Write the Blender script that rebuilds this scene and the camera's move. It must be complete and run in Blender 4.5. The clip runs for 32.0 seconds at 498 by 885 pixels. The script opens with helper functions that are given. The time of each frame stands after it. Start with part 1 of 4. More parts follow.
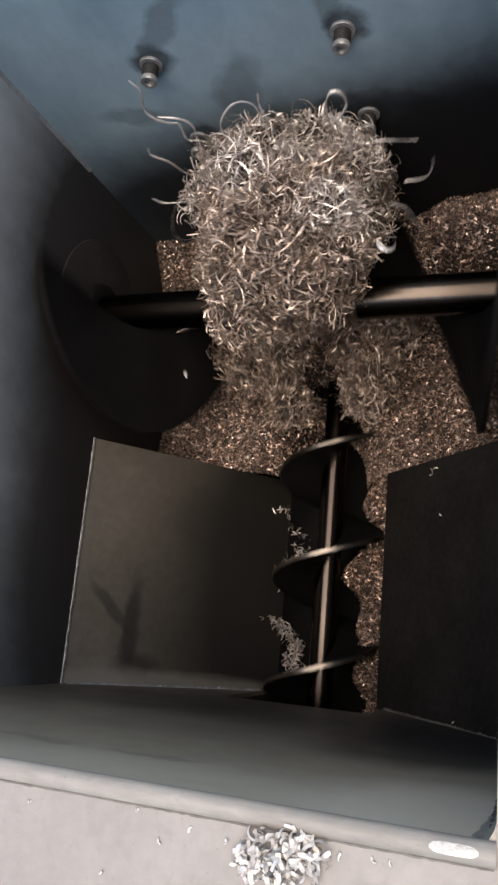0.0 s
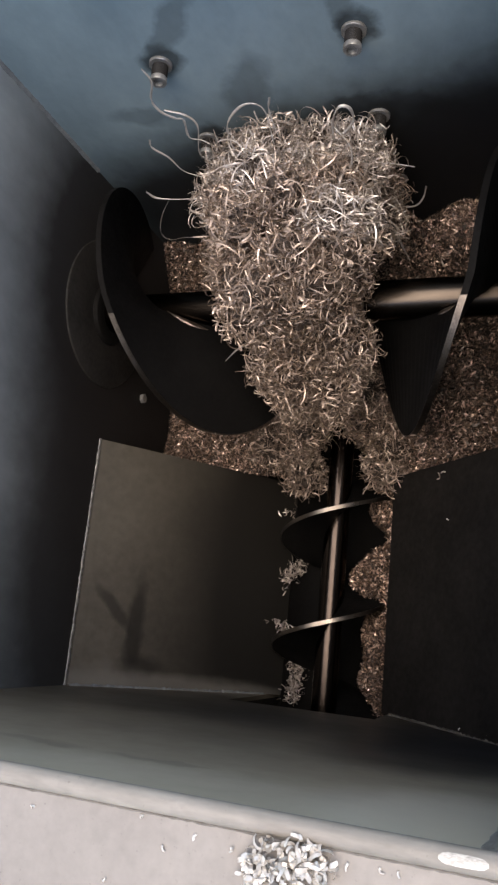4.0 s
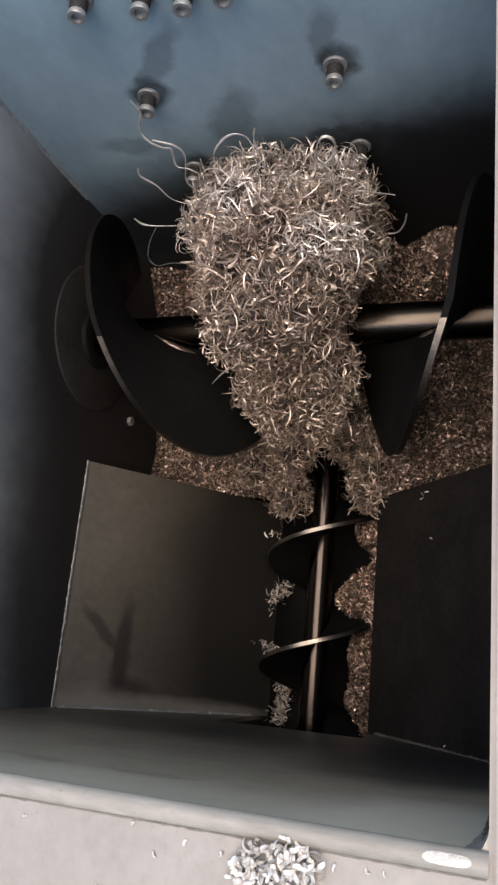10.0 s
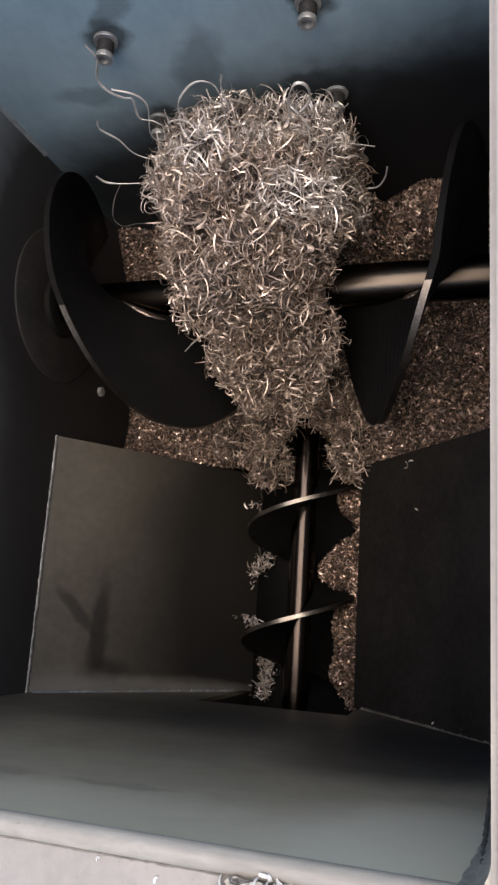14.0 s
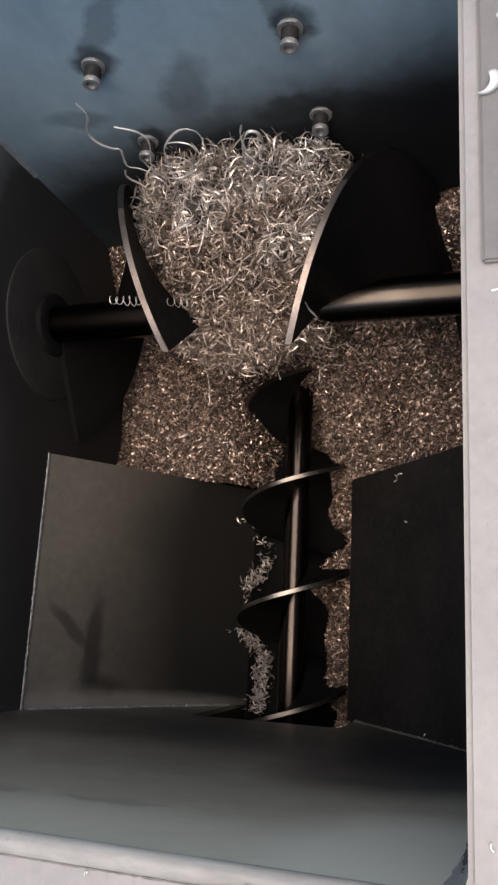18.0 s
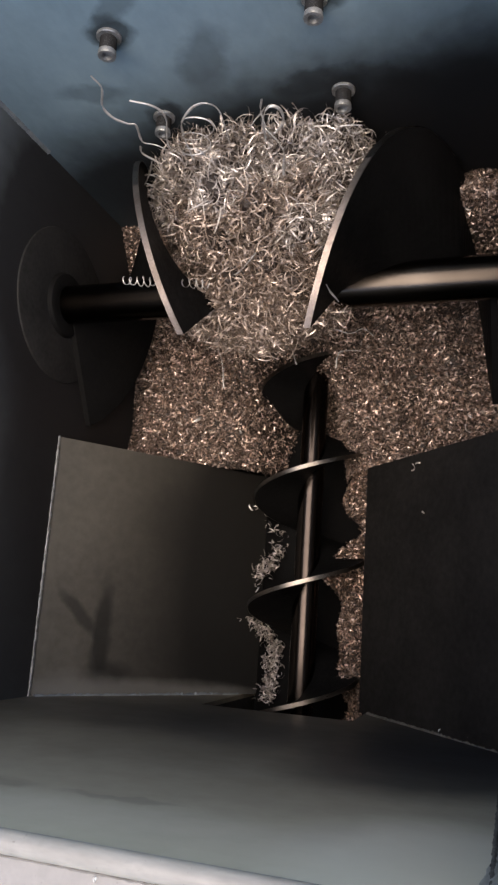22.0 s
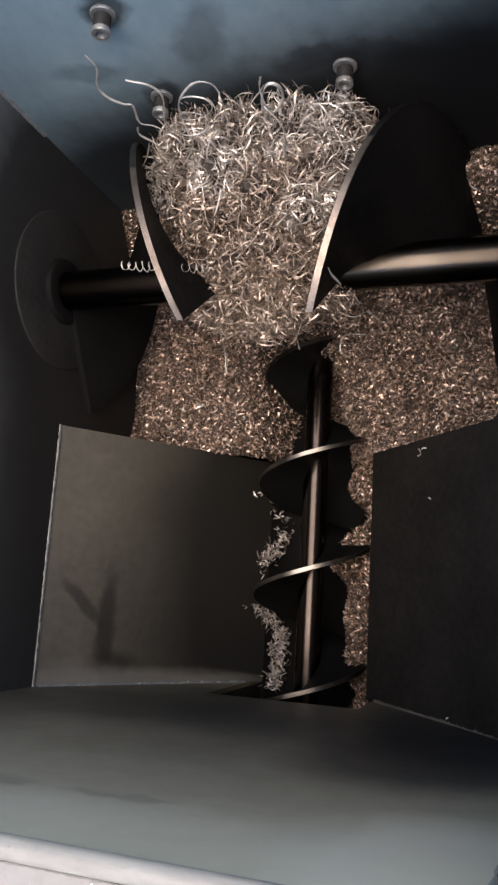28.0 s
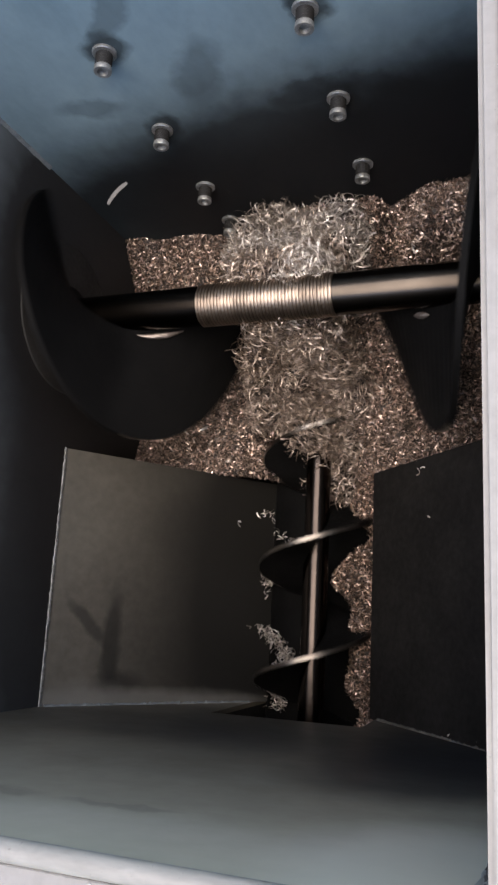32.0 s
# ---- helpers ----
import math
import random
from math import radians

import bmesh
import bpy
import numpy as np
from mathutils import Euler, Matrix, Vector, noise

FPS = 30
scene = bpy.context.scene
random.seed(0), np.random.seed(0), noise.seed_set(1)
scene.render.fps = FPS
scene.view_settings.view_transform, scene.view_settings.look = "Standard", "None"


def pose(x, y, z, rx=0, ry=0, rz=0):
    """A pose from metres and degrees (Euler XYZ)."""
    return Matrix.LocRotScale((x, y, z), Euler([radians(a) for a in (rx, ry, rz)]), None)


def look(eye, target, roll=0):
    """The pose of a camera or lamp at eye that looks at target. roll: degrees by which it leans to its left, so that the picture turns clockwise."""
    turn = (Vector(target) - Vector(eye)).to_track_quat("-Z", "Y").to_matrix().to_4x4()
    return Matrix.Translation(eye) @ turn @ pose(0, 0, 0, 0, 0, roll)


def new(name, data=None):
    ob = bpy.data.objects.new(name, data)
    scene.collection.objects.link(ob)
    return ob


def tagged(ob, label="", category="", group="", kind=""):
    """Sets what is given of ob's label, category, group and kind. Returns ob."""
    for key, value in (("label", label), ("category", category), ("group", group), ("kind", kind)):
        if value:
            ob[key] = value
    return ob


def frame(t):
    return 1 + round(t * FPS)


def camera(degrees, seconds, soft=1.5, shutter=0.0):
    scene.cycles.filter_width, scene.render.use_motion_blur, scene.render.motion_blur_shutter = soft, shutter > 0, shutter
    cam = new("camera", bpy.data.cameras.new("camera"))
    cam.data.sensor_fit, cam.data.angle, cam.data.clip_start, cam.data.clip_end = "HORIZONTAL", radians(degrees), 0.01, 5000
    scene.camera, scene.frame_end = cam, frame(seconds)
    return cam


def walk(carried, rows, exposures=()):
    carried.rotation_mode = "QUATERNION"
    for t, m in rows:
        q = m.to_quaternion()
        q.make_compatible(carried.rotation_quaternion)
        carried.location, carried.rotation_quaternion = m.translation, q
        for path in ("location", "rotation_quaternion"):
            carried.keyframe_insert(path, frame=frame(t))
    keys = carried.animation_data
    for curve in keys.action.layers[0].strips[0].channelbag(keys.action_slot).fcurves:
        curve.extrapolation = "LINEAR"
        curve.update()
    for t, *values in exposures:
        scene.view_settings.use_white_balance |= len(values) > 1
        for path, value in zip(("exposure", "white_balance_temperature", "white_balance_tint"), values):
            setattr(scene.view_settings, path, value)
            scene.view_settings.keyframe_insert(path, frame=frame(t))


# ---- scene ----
cam = camera(35.22, 32.0, soft=2.4, shutter=0.4)
PATH = [
    (0, pose(0.0001, 0.0001, 0.3948, 14.96, 19.45, 5.38)),
    (0.5, pose(0.0018, 0.0002, 0.3966, 15.10, 19.37, 5.24)),
    (1, pose(0.0030, -0.0007, 0.3964, 15.37, 19.42, 5.17)),
    (1.5, pose(0.0024, 0.0014, 0.3926, 14.94, 19.17, 5.05)),
    (2, pose(-0.0030, 0.0028, 0.3831, 14.64, 21.49, 6.58)),
    (2.5, pose(-0.0012, -0.0013, 0.3944, 15.53, 21.15, 6.98)),
    (3, pose(-0.0028, 0.0010, 0.3936, 15.27, 20.26, 6.24)),
    (3.5, pose(-0.0054, 0.0001, 0.3911, 15.37, 19.83, 6.18)),
    (4, pose(-0.0038, 0.0012, 0.3907, 15.32, 19.65, 5.98)),
    (4.5, pose(-0.0058, 0.0020, 0.3889, 15.14, 19.72, 6.12)),
    (6.5, pose(-0.0006, -0.0022, 0.3919, 15.89, 19.63, 5.90)),
    (7, pose(-0.0013, -0.0034, 0.3927, 15.96, 19.40, 5.93)),
    (7.5, pose(-0.0006, -0.0053, 0.3976, 16.42, 19.43, 6.15)),
    (8, pose(-0.0039, -0.0045, 0.3955, 16.14, 19.30, 6.41)),
    (8.5, pose(-0.0020, -0.0065, 0.3981, 16.54, 19.58, 6.42)),
    (9, pose(-0.0019, -0.0072, 0.3984, 16.58, 19.35, 6.35)),
    (9.5, pose(-0.0008, -0.0055, 0.3975, 16.44, 19.08, 6.01)),
    (10, pose(0.0003, -0.0092, 0.4030, 17.09, 18.68, 5.47)),
    (10.5, pose(-0.0013, -0.0046, 0.3968, 16.40, 17.86, 4.68)),
    (11, pose(-0.0030, -0.0021, 0.3926, 15.96, 17.45, 4.14)),
    (11.5, pose(-0.0088, 0.0107, 0.3717, 13.72, 17.33, 4.03)),
    (12, pose(-0.0082, 0.0102, 0.3724, 13.99, 17.45, 4.17)),
    (12.5, pose(-0.0162, 0.0211, 0.3598, 13.18, 16.27, 3.86)),
    (13, pose(-0.0141, 0.0188, 0.3620, 13.34, 17.23, 4.76)),
    (13.5, pose(-0.0128, 0.0181, 0.3613, 13.52, 17.42, 4.13)),
    (14, pose(-0.0091, 0.0200, 0.3622, 13.43, 17.73, 3.81)),
    (14.5, pose(-0.0126, 0.0216, 0.3571, 13.15, 17.15, 3.68)),
    (16.5, pose(-0.0052, 0.0223, 0.3637, 13.50, 17.20, 3.35)),
    (17, pose(-0.0050, 0.0217, 0.3643, 13.69, 17.31, 3.30)),
    (17.5, pose(0.0007, 0.0218, 0.3694, 14.13, 17.55, 3.08)),
    (18, pose(0.0018, 0.0221, 0.3701, 14.08, 17.69, 3.03)),
    (18.5, pose(0.0020, 0.0216, 0.3687, 14.13, 17.73, 2.98)),
    (19, pose(-0.0153, 0.0303, 0.3426, 12.01, 17.92, 2.63)),
    (19.5, pose(-0.0176, 0.0305, 0.3428, 11.92, 16.83, 3.64)),
    (20, pose(-0.0150, 0.0281, 0.3472, 12.43, 16.64, 3.57)),
    (20.5, pose(-0.0121, 0.0296, 0.3487, 12.51, 16.65, 3.30)),
    (21, pose(-0.0125, 0.0297, 0.3492, 12.58, 16.51, 3.29)),
    (21.5, pose(-0.0092, 0.0276, 0.3528, 13.22, 17.47, 3.49)),
    (22, pose(-0.0112, 0.0279, 0.3520, 13.30, 18.13, 4.04)),
    (22.5, pose(-0.0114, 0.0244, 0.3580, 13.79, 18.26, 4.91)),
    (23, pose(-0.0085, 0.0225, 0.3629, 14.34, 18.17, 4.78)),
    (23.5, pose(-0.0067, 0.0238, 0.3626, 14.12, 17.90, 4.45)),
    (24, pose(-0.0059, 0.0212, 0.3655, 14.61, 17.75, 4.43)),
    (24.5, pose(-0.0065, 0.0231, 0.3634, 14.31, 17.52, 4.31)),
    (25, pose(-0.0069, 0.0247, 0.3618, 14.05, 17.65, 4.42)),
    (25.5, pose(0.0020, 0.0241, 0.3662, 14.49, 17.77, 3.67)),
    (27.5, pose(-0.0183, 0.0370, 0.3299, 11.19, 18.77, 3.94)),
    (28, pose(-0.0108, 0.0356, 0.3385, 11.89, 18.79, 3.56)),
    (28.5, pose(-0.0078, 0.0322, 0.3414, 12.44, 18.89, 3.47)),
    (29, pose(-0.0066, 0.0317, 0.3405, 12.56, 19.09, 3.57)),
    (29.5, pose(-0.0067, 0.0309, 0.3421, 12.80, 19.01, 3.72)),
    (30, pose(-0.0062, 0.0279, 0.3411, 13.03, 19.04, 3.44)),
    (30.5, pose(-0.0027, 0.0283, 0.3430, 13.16, 19.12, 3.31)),
    (31, pose(0.0001, 0.0289, 0.3446, 13.06, 19.28, 3.14)),
    (31.5, pose(-0.0006, 0.0277, 0.3470, 13.29, 19.29, 3.29)),
    (32, pose(0.0043, 0.0277, 0.3506, 13.60, 19.57, 3.17)),
]
walk(cam, PATH, [(0, 1.66, 7750, 11), (9, 1.66, 7750, 11), (12, 1.74, 7650, 11), (17, 1.61, 7500, 11), (20, 1.68, 7500, 11), (22, 1.81, 7450, 11), (25, 2.03, 7450, 11), (28, 1.97, 7450, 11), (30.5, 1.96, 7450, 11), (31, 1.92, 7200, 10), (32, 1.85, 7100, 9)])

# ---- light ----
world = bpy.data.worlds.new("world")
scene.world = world
world.use_nodes = True
wn = world.node_tree.nodes
sky = wn.new("ShaderNodeTexSky")
sky.sky_type = "NISHITA"
sky.sun_disc = False
sky.sun_elevation = radians(78)
sky.sun_rotation = radians(145)
wn["Background"].inputs["Strength"].default_value = 0.15
world.node_tree.links.new(sky.outputs["Color"], wn["Background"].inputs["Color"])
sun = new("sun", bpy.data.lights.new("sun", "SUN"))
sun.data.energy = 1.35
sun.data.angle = radians(60)
sun.data.color = (1.0, 0.915, 0.83)
sun.matrix_world = look((0.09, -0.13, 1.0), (0.0, 0.0, 0.0))


# ---- plan ----
XL, XR, YN, YF = -0.5625, -0.0158, -0.091, 0.572      # inner faces of the hopper
AY, AZ = 0.396, -0.474                              # axis of the cross auger
FX, FZ = -0.2875, -0.74                              # axis of the feed auger
PLATE_Y = 0.229                                     # far edge of the chute plates


# ---- materials ----
def material(name, build):
    m = bpy.data.materials.new(name)
    m.use_nodes = True
    build(m.node_tree, m.node_tree.nodes["Principled BSDF"])
    return m


def node(tree, kind, **values):
    n = tree.nodes.new(kind)
    for key, value in values.items():
        n.inputs[key.replace("_", " ")].default_value = value
    return n


def ramp(tree, source, stops):
    r = tree.nodes.new("ShaderNodeValToRGB")
    e = r.color_ramp.elements
    while len(e) < len(stops):
        e.new(0.5)
    for k, (p, c) in zip(e, stops):
        k.position = p
        k.color = (*c, 1) if isinstance(c, tuple) else (c, c, c, 1)
    tree.links.new(source, r.inputs["Fac"])
    return r.outputs["Color"]


def coords(tree, scale=(1, 1, 1)):
    g = tree.nodes.new("ShaderNodeNewGeometry")
    mp = tree.nodes.new("ShaderNodeMapping")
    mp.inputs["Scale"].default_value = scale
    tree.links.new(g.outputs["Position"], mp.inputs["Vector"])
    return mp.outputs["Vector"]


def noise_fac(tree, scale, detail=4.0, stretch=(1, 1, 1), rough=0.55, local=False):
    n = node(tree, "ShaderNodeTexNoise", Scale=scale, Detail=detail, Roughness=rough)
    if local:
        tc = tree.nodes.new("ShaderNodeTexCoord")
        mp = tree.nodes.new("ShaderNodeMapping")
        mp.inputs["Scale"].default_value = stretch
        tree.links.new(tc.outputs["Object"], mp.inputs["Vector"])
        tree.links.new(mp.outputs["Vector"], n.inputs["Vector"])
    else:
        tree.links.new(coords(tree, stretch), n.inputs["Vector"])
    return n.outputs["Fac"]


def mix(tree, fac, a, b, how="MIX"):
    m = tree.nodes.new("ShaderNodeMix")
    m.data_type, m.blend_type = "RGBA", how
    for socket, value in ((m.inputs[0], fac), (m.inputs[6], a), (m.inputs[7], b)):
        if hasattr(value, "links"):
            tree.links.new(value, socket)
        else:
            socket.default_value = (*value, 1) if isinstance(value, tuple) else value
    return m.outputs[2]


def relief(tree, bsdf, fac, strength, distance):
    b = node(tree, "ShaderNodeBump", Strength=strength, Distance=distance)
    tree.links.new(fac, b.inputs["Height"])
    tree.links.new(b.outputs["Normal"], bsdf.inputs["Normal"])


def blob(tree, centre, size, turn=0.0, fray=0.03):
    """A soft-edged patch round a place, a little frayed: 1 in its middle, 0 outside."""
    g = tree.nodes.new("ShaderNodeNewGeometry")
    n = node(tree, "ShaderNodeTexNoise", Scale=38.0, Detail=4.0)
    tree.links.new(g.outputs["Position"], n.inputs["Vector"])
    move = tree.nodes.new("ShaderNodeVectorMath")
    move.operation = "MULTIPLY_ADD"
    tree.links.new(n.outputs["Color"], move.inputs[0])
    move.inputs[1].default_value = (fray, fray, fray)
    tree.links.new(g.outputs["Position"], move.inputs[2])
    mp = tree.nodes.new("ShaderNodeMapping")
    mp.vector_type = "TEXTURE"
    mp.inputs["Location"].default_value = Vector(centre) + Vector((fray / 2, fray / 2, fray / 2))
    mp.inputs["Rotation"].default_value = (0, turn, 0) if size[1] > 0.5 else ((turn, 0, 0) if size[0] > 0.5 else (0, 0, turn))
    mp.inputs["Scale"].default_value = size
    tree.links.new(move.outputs[0], mp.inputs["Vector"])
    gr = tree.nodes.new("ShaderNodeTexGradient")
    gr.gradient_type = "SPHERICAL"
    tree.links.new(mp.outputs["Vector"], gr.inputs["Vector"])
    return gr.outputs["Fac"]


# Lays soft patches over a base colour: stains, painted shade or paler areas.
def patched(base, patches, colour=(0.012, 0.013, 0.015), full=0.45, fray=0.03):
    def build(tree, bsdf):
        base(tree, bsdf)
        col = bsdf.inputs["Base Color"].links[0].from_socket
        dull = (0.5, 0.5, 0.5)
        for centre, size, turn, weight in patches:
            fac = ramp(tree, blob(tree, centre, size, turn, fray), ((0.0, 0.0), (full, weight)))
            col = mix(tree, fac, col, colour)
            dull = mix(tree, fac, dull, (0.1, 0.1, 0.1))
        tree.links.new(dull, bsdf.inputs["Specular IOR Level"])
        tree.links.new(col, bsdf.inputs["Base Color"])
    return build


BOLTS = [(-0.1795, -0.234), (-0.1795, -0.3655), (-0.1795, -0.494), (-0.388, -0.2345), (-0.3875, -0.3665), (-0.3865, -0.493), (-0.386, -0.584), (-0.324, -0.584)]
# grease round the bolts, then a few smears
WALL_STAINS_SHADE = [((x + 0.004, YF, z + 0.004), (0.028, 1.0, 0.026), 0.3, 0.75) for x, z in BOLTS]
WALL_STAINS_SHADE += [((-0.185, YF, -0.2), (0.016, 1.0, 0.05), 0.2, 0.4), ((-0.36, YF, -0.19), (0.02, 1.0, 0.075), 0.7, 0.4), ((-0.12, YF, -0.36), (0.09, 1.0, 0.02), 0.4, 0.5),
                ((-0.21, YF, -0.345), (0.05, 1.0, 0.02), -0.3, 0.55), ((-0.31, YF, -0.29), (0.03, 1.0, 0.06), 0.5, 0.4), ((-0.45, YF, -0.31), (0.05, 1.0, 0.02), 0.2, 0.35)]
# shade low on the left wall and round the auger, painted into the colour
SIDE_SHADE = [((XL, 0.44, -0.53), (1.0, 0.36, 0.36), 0.0, 0.97), ((XL, 0.2, -0.62), (1.0, 0.4, 0.3), 0.0, 0.85), ((XL, 0.02, -0.5), (1.0, 0.2, 0.2), 0.0, 0.25), ((XL, 0.1, -0.62), (1.0, 0.55, 0.4), 0.0, 0.88)]
# shade on the lower far wall, painted as broad dark patches
WALL_STAINS_SHADE += [((-0.2, YF, -0.58), (0.34, 1.0, 0.27), 0.05, 0.93), ((-0.06, YF, -0.5), (0.24, 1.0, 0.27), 0.0, 0.93), ((-0.46, YF, -0.58), (0.26, 1.0, 0.25), 0.0, 0.93)]
WALL_STAINS_SHADE += [((-0.02, YF, -0.49), (0.16, 1.0, 0.22), 0.0, 0.93), ((-0.27, YF, -0.5), (0.3, 1.0, 0.23), 0.0, 0.9)]
# grease marks; the last, broad patch paints the shade towards the trough
PLATE_STAINS_SHADE = [((-0.512, -0.015, -0.575), (0.009, 0.085, 1.0), 0.0, 0.75), ((-0.532, 0.008, -0.545), (0.008, 0.04, 1.0), 0.5, 0.65), ((-0.505, -0.066, -0.585), (0.024, 0.022, 1.0), 0.0, 0.65),
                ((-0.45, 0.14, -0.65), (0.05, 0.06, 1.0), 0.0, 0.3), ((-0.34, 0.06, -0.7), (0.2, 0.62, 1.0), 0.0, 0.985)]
PLATE_DUST = [((-0.49, -0.086, -0.6), (0.13, 0.019, 1.0), 0.0, 0.6), ((-0.41, -0.09, -0.7), (0.06, 0.013, 1.0), 0.0, 0.35), ((-0.535, -0.085, -0.55), (0.04, 0.03, 1.0), 0.3, 0.4)]
# near wall: darker towards the bottom, with a few small smudges
NEAR_DARK = [((-0.3, YN, -0.5), (0.6, 1.0, 0.5), 0.0, 0.45), ((-0.075, YN, -0.36), (0.12, 1.0, 0.17), -0.5, 0.75), ((-0.05, YN, -0.52), (0.16, 1.0, 0.2), 0.0, 0.8), ((-0.42, YN, -0.52), (0.22, 1.0, 0.22), 0.1, 0.5), ((-0.2, YN, -0.55), (0.3, 1.0, 0.26), -0.1, 0.6), ((-0.04, YN, -0.43), (0.12, 1.0, 0.18), 0.2, 0.45), ((-0.3, YN, -0.45), (0.3, 1.0, 0.12), 0.0, 0.2),
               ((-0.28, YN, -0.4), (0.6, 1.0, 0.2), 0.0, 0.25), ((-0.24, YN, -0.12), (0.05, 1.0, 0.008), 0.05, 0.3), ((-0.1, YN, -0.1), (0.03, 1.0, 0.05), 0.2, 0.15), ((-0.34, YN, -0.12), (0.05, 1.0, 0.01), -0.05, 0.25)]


def steel(dark, light, rough=(0.35, 0.6), metal=0.0, scale=9.0, streak=(1, 1, 0.35), bump=0.15, local=False, gloss=0.5, grain=0.35):
    def build(tree, bsdf):
        big = noise_fac(tree, scale, 6.0, streak, 0.6, local)
        fine = noise_fac(tree, scale * 14, 3.0, streak, 0.6, local)
        both = mix(tree, grain, ramp(tree, big, ((0.3, 0.0), (0.72, 1.0))), ramp(tree, fine, ((0.3, 0.0), (0.7, 1.0))))
        tree.links.new(ramp(tree, both, ((0.15, dark), (0.85, light))), bsdf.inputs["Base Color"])
        tree.links.new(ramp(tree, both, ((0.0, rough[1]), (1.0, rough[0]))), bsdf.inputs["Roughness"])
        bsdf.inputs["Metallic"].default_value = metal
        bsdf.inputs["Specular IOR Level"].default_value = gloss
        relief(tree, bsdf, fine, bump, 0.001)
    return build


def specked(base, colour=(0.06, 0.054, 0.048)):
    """Small dark specks of dirt, thinly scattered, over a surface."""
    def build(tree, bsdf):
        base(tree, bsdf)
        col = bsdf.inputs["Base Color"].links[0].from_socket
        grime = mix(tree, 0.5, ramp(tree, noise_fac(tree, 420, 2.0), ((0.68, 0.0), (0.76, 0.7))), ramp(tree, noise_fac(tree, 60, 4.0), ((0.55, 0.0), (0.8, 0.5))))
        tree.links.new(mix(tree, grime, col, colour), bsdf.inputs["Base Color"])
    return build


M_WALL = material("mill_scale_steel", steel((0.12, 0.135, 0.145), (0.2, 0.222, 0.235), (0.38, 0.6), 0.1))
M_SIDE = material("low_shaded_side_steel", patched(steel((0.23, 0.255, 0.262), (0.33, 0.36, 0.37), (0.4, 0.6), 0.1, 7.0, (1, 1, 0.6), 0.06, grain=0.14), SIDE_SHADE, (0.0205, 0.0185, 0.018), 0.45))
M_FAR = material("stained_shaded_mill_scale", patched(steel((0.162, 0.226, 0.258), (0.238, 0.326, 0.368), (0.38, 0.6), 0.1, 7.0, (1, 1, 0.6), 0.06, grain=0.14), WALL_STAINS_SHADE, (0.0125, 0.0128, 0.0135)))
# near wall: paler in the corner and along the rim
NEAR_PALE = [((-0.04, YN, -0.07), (0.1, 1.0, 0.13), 0.0, 0.75), ((-0.19, YN, -0.06), (0.24, 1.0, 0.07), 0.0, 0.3)]
M_NEAR = material("scuffed_steel", patched(patched(steel((0.32, 0.27, 0.19), (0.44, 0.375, 0.268), (0.36, 0.55), 0.1, 5.0, (0.9, 1, 1), 0.04, grain=0.12), NEAR_DARK), NEAR_PALE, (0.55, 0.49, 0.385)))
M_PLATE = material("oily_shaded_plate_steel", patched(patched(steel((0.062, 0.055, 0.045), (0.1, 0.09, 0.074), (0.38, 0.58), 0.1, 6.0, (1, 1, 1)), PLATE_STAINS_SHADE, (0.0095, 0.0085, 0.007), 0.5, 0.009), PLATE_DUST, (0.17, 0.16, 0.145), 0.6, 0.012))
M_PAINT = material("grey_paint", specked(steel((0.18, 0.164, 0.15), (0.222, 0.203, 0.186), (0.45, 0.6), 0.0, 12.0, (1, 1, 1), 0.08)))
M_RIM = material("worn_rim_paint", specked(steel((0.16, 0.147, 0.13), (0.26, 0.24, 0.215), (0.4, 0.6), 0.0, 14.0, (0.25, 1, 1), 0.1)))
M_PATCH = material("ground_rim_glint", steel((0.22, 0.208, 0.19), (0.6, 0.58, 0.54), (0.4, 0.6), 0.0, 90.0, (0.4, 1, 1), 0.1))
M_COVER = material("brown_grey_paint", steel((0.095, 0.085, 0.076), (0.125, 0.113, 0.102), (0.45, 0.65), 0.0, 10.0, (1, 1, 1), 0.08))
M_DARK = material("black_steel", steel((0.012, 0.0112, 0.0106), (0.026, 0.0242, 0.023), (0.45, 0.7), 0.0, 14.0, (1, 1, 1), 0.1, True, 0.2))
# right chute plate, far darker than the left one
M_PLATE_DARK = material("black_plate_steel", steel((0.0075, 0.0068, 0.0064), (0.017, 0.0155, 0.0145), (0.45, 0.7), 0.0, 9.0, (1, 1, 1), 0.08, gloss=0.12))
M_FLIGHT = material("oily_black_flight", steel((0.0038, 0.0036, 0.0036), (0.0078, 0.0074, 0.0073), (0.45, 0.7), 0.0, 14.0, (1, 1, 1), 0.1, True, 0.05))
M_WORN = material("worn_bare_steel", steel((0.031, 0.0245, 0.0215), (0.054, 0.0435, 0.0385), (0.16, 0.22), 1.0, 30.0, (1, 0.2, 1), 0.04, True))
# worn shaft; the flights' shade on its ends is put into the colour
M_SHAFT = material("end_shaded_worn_shaft", patched(steel((0.045, 0.037, 0.031), (0.078, 0.065, 0.055), (0.19, 0.28), 1.0, 30.0, (0.2, 1, 1), 0.06, True, grain=0.15),
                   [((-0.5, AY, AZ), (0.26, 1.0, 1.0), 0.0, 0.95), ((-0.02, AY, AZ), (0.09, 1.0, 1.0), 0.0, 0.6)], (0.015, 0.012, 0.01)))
M_EDGE = material("bright_edge_steel", steel((0.14, 0.112, 0.095), (0.27, 0.22, 0.19), (0.34, 0.5), 1.0, 40.0, (1, 1, 1), 0.15, True))
M_DULL = material("dull_edge_steel", steel((0.075, 0.064, 0.056), (0.21, 0.18, 0.158), (0.24, 0.4), 1.0, 40.0, (1, 1, 1), 0.15, True))
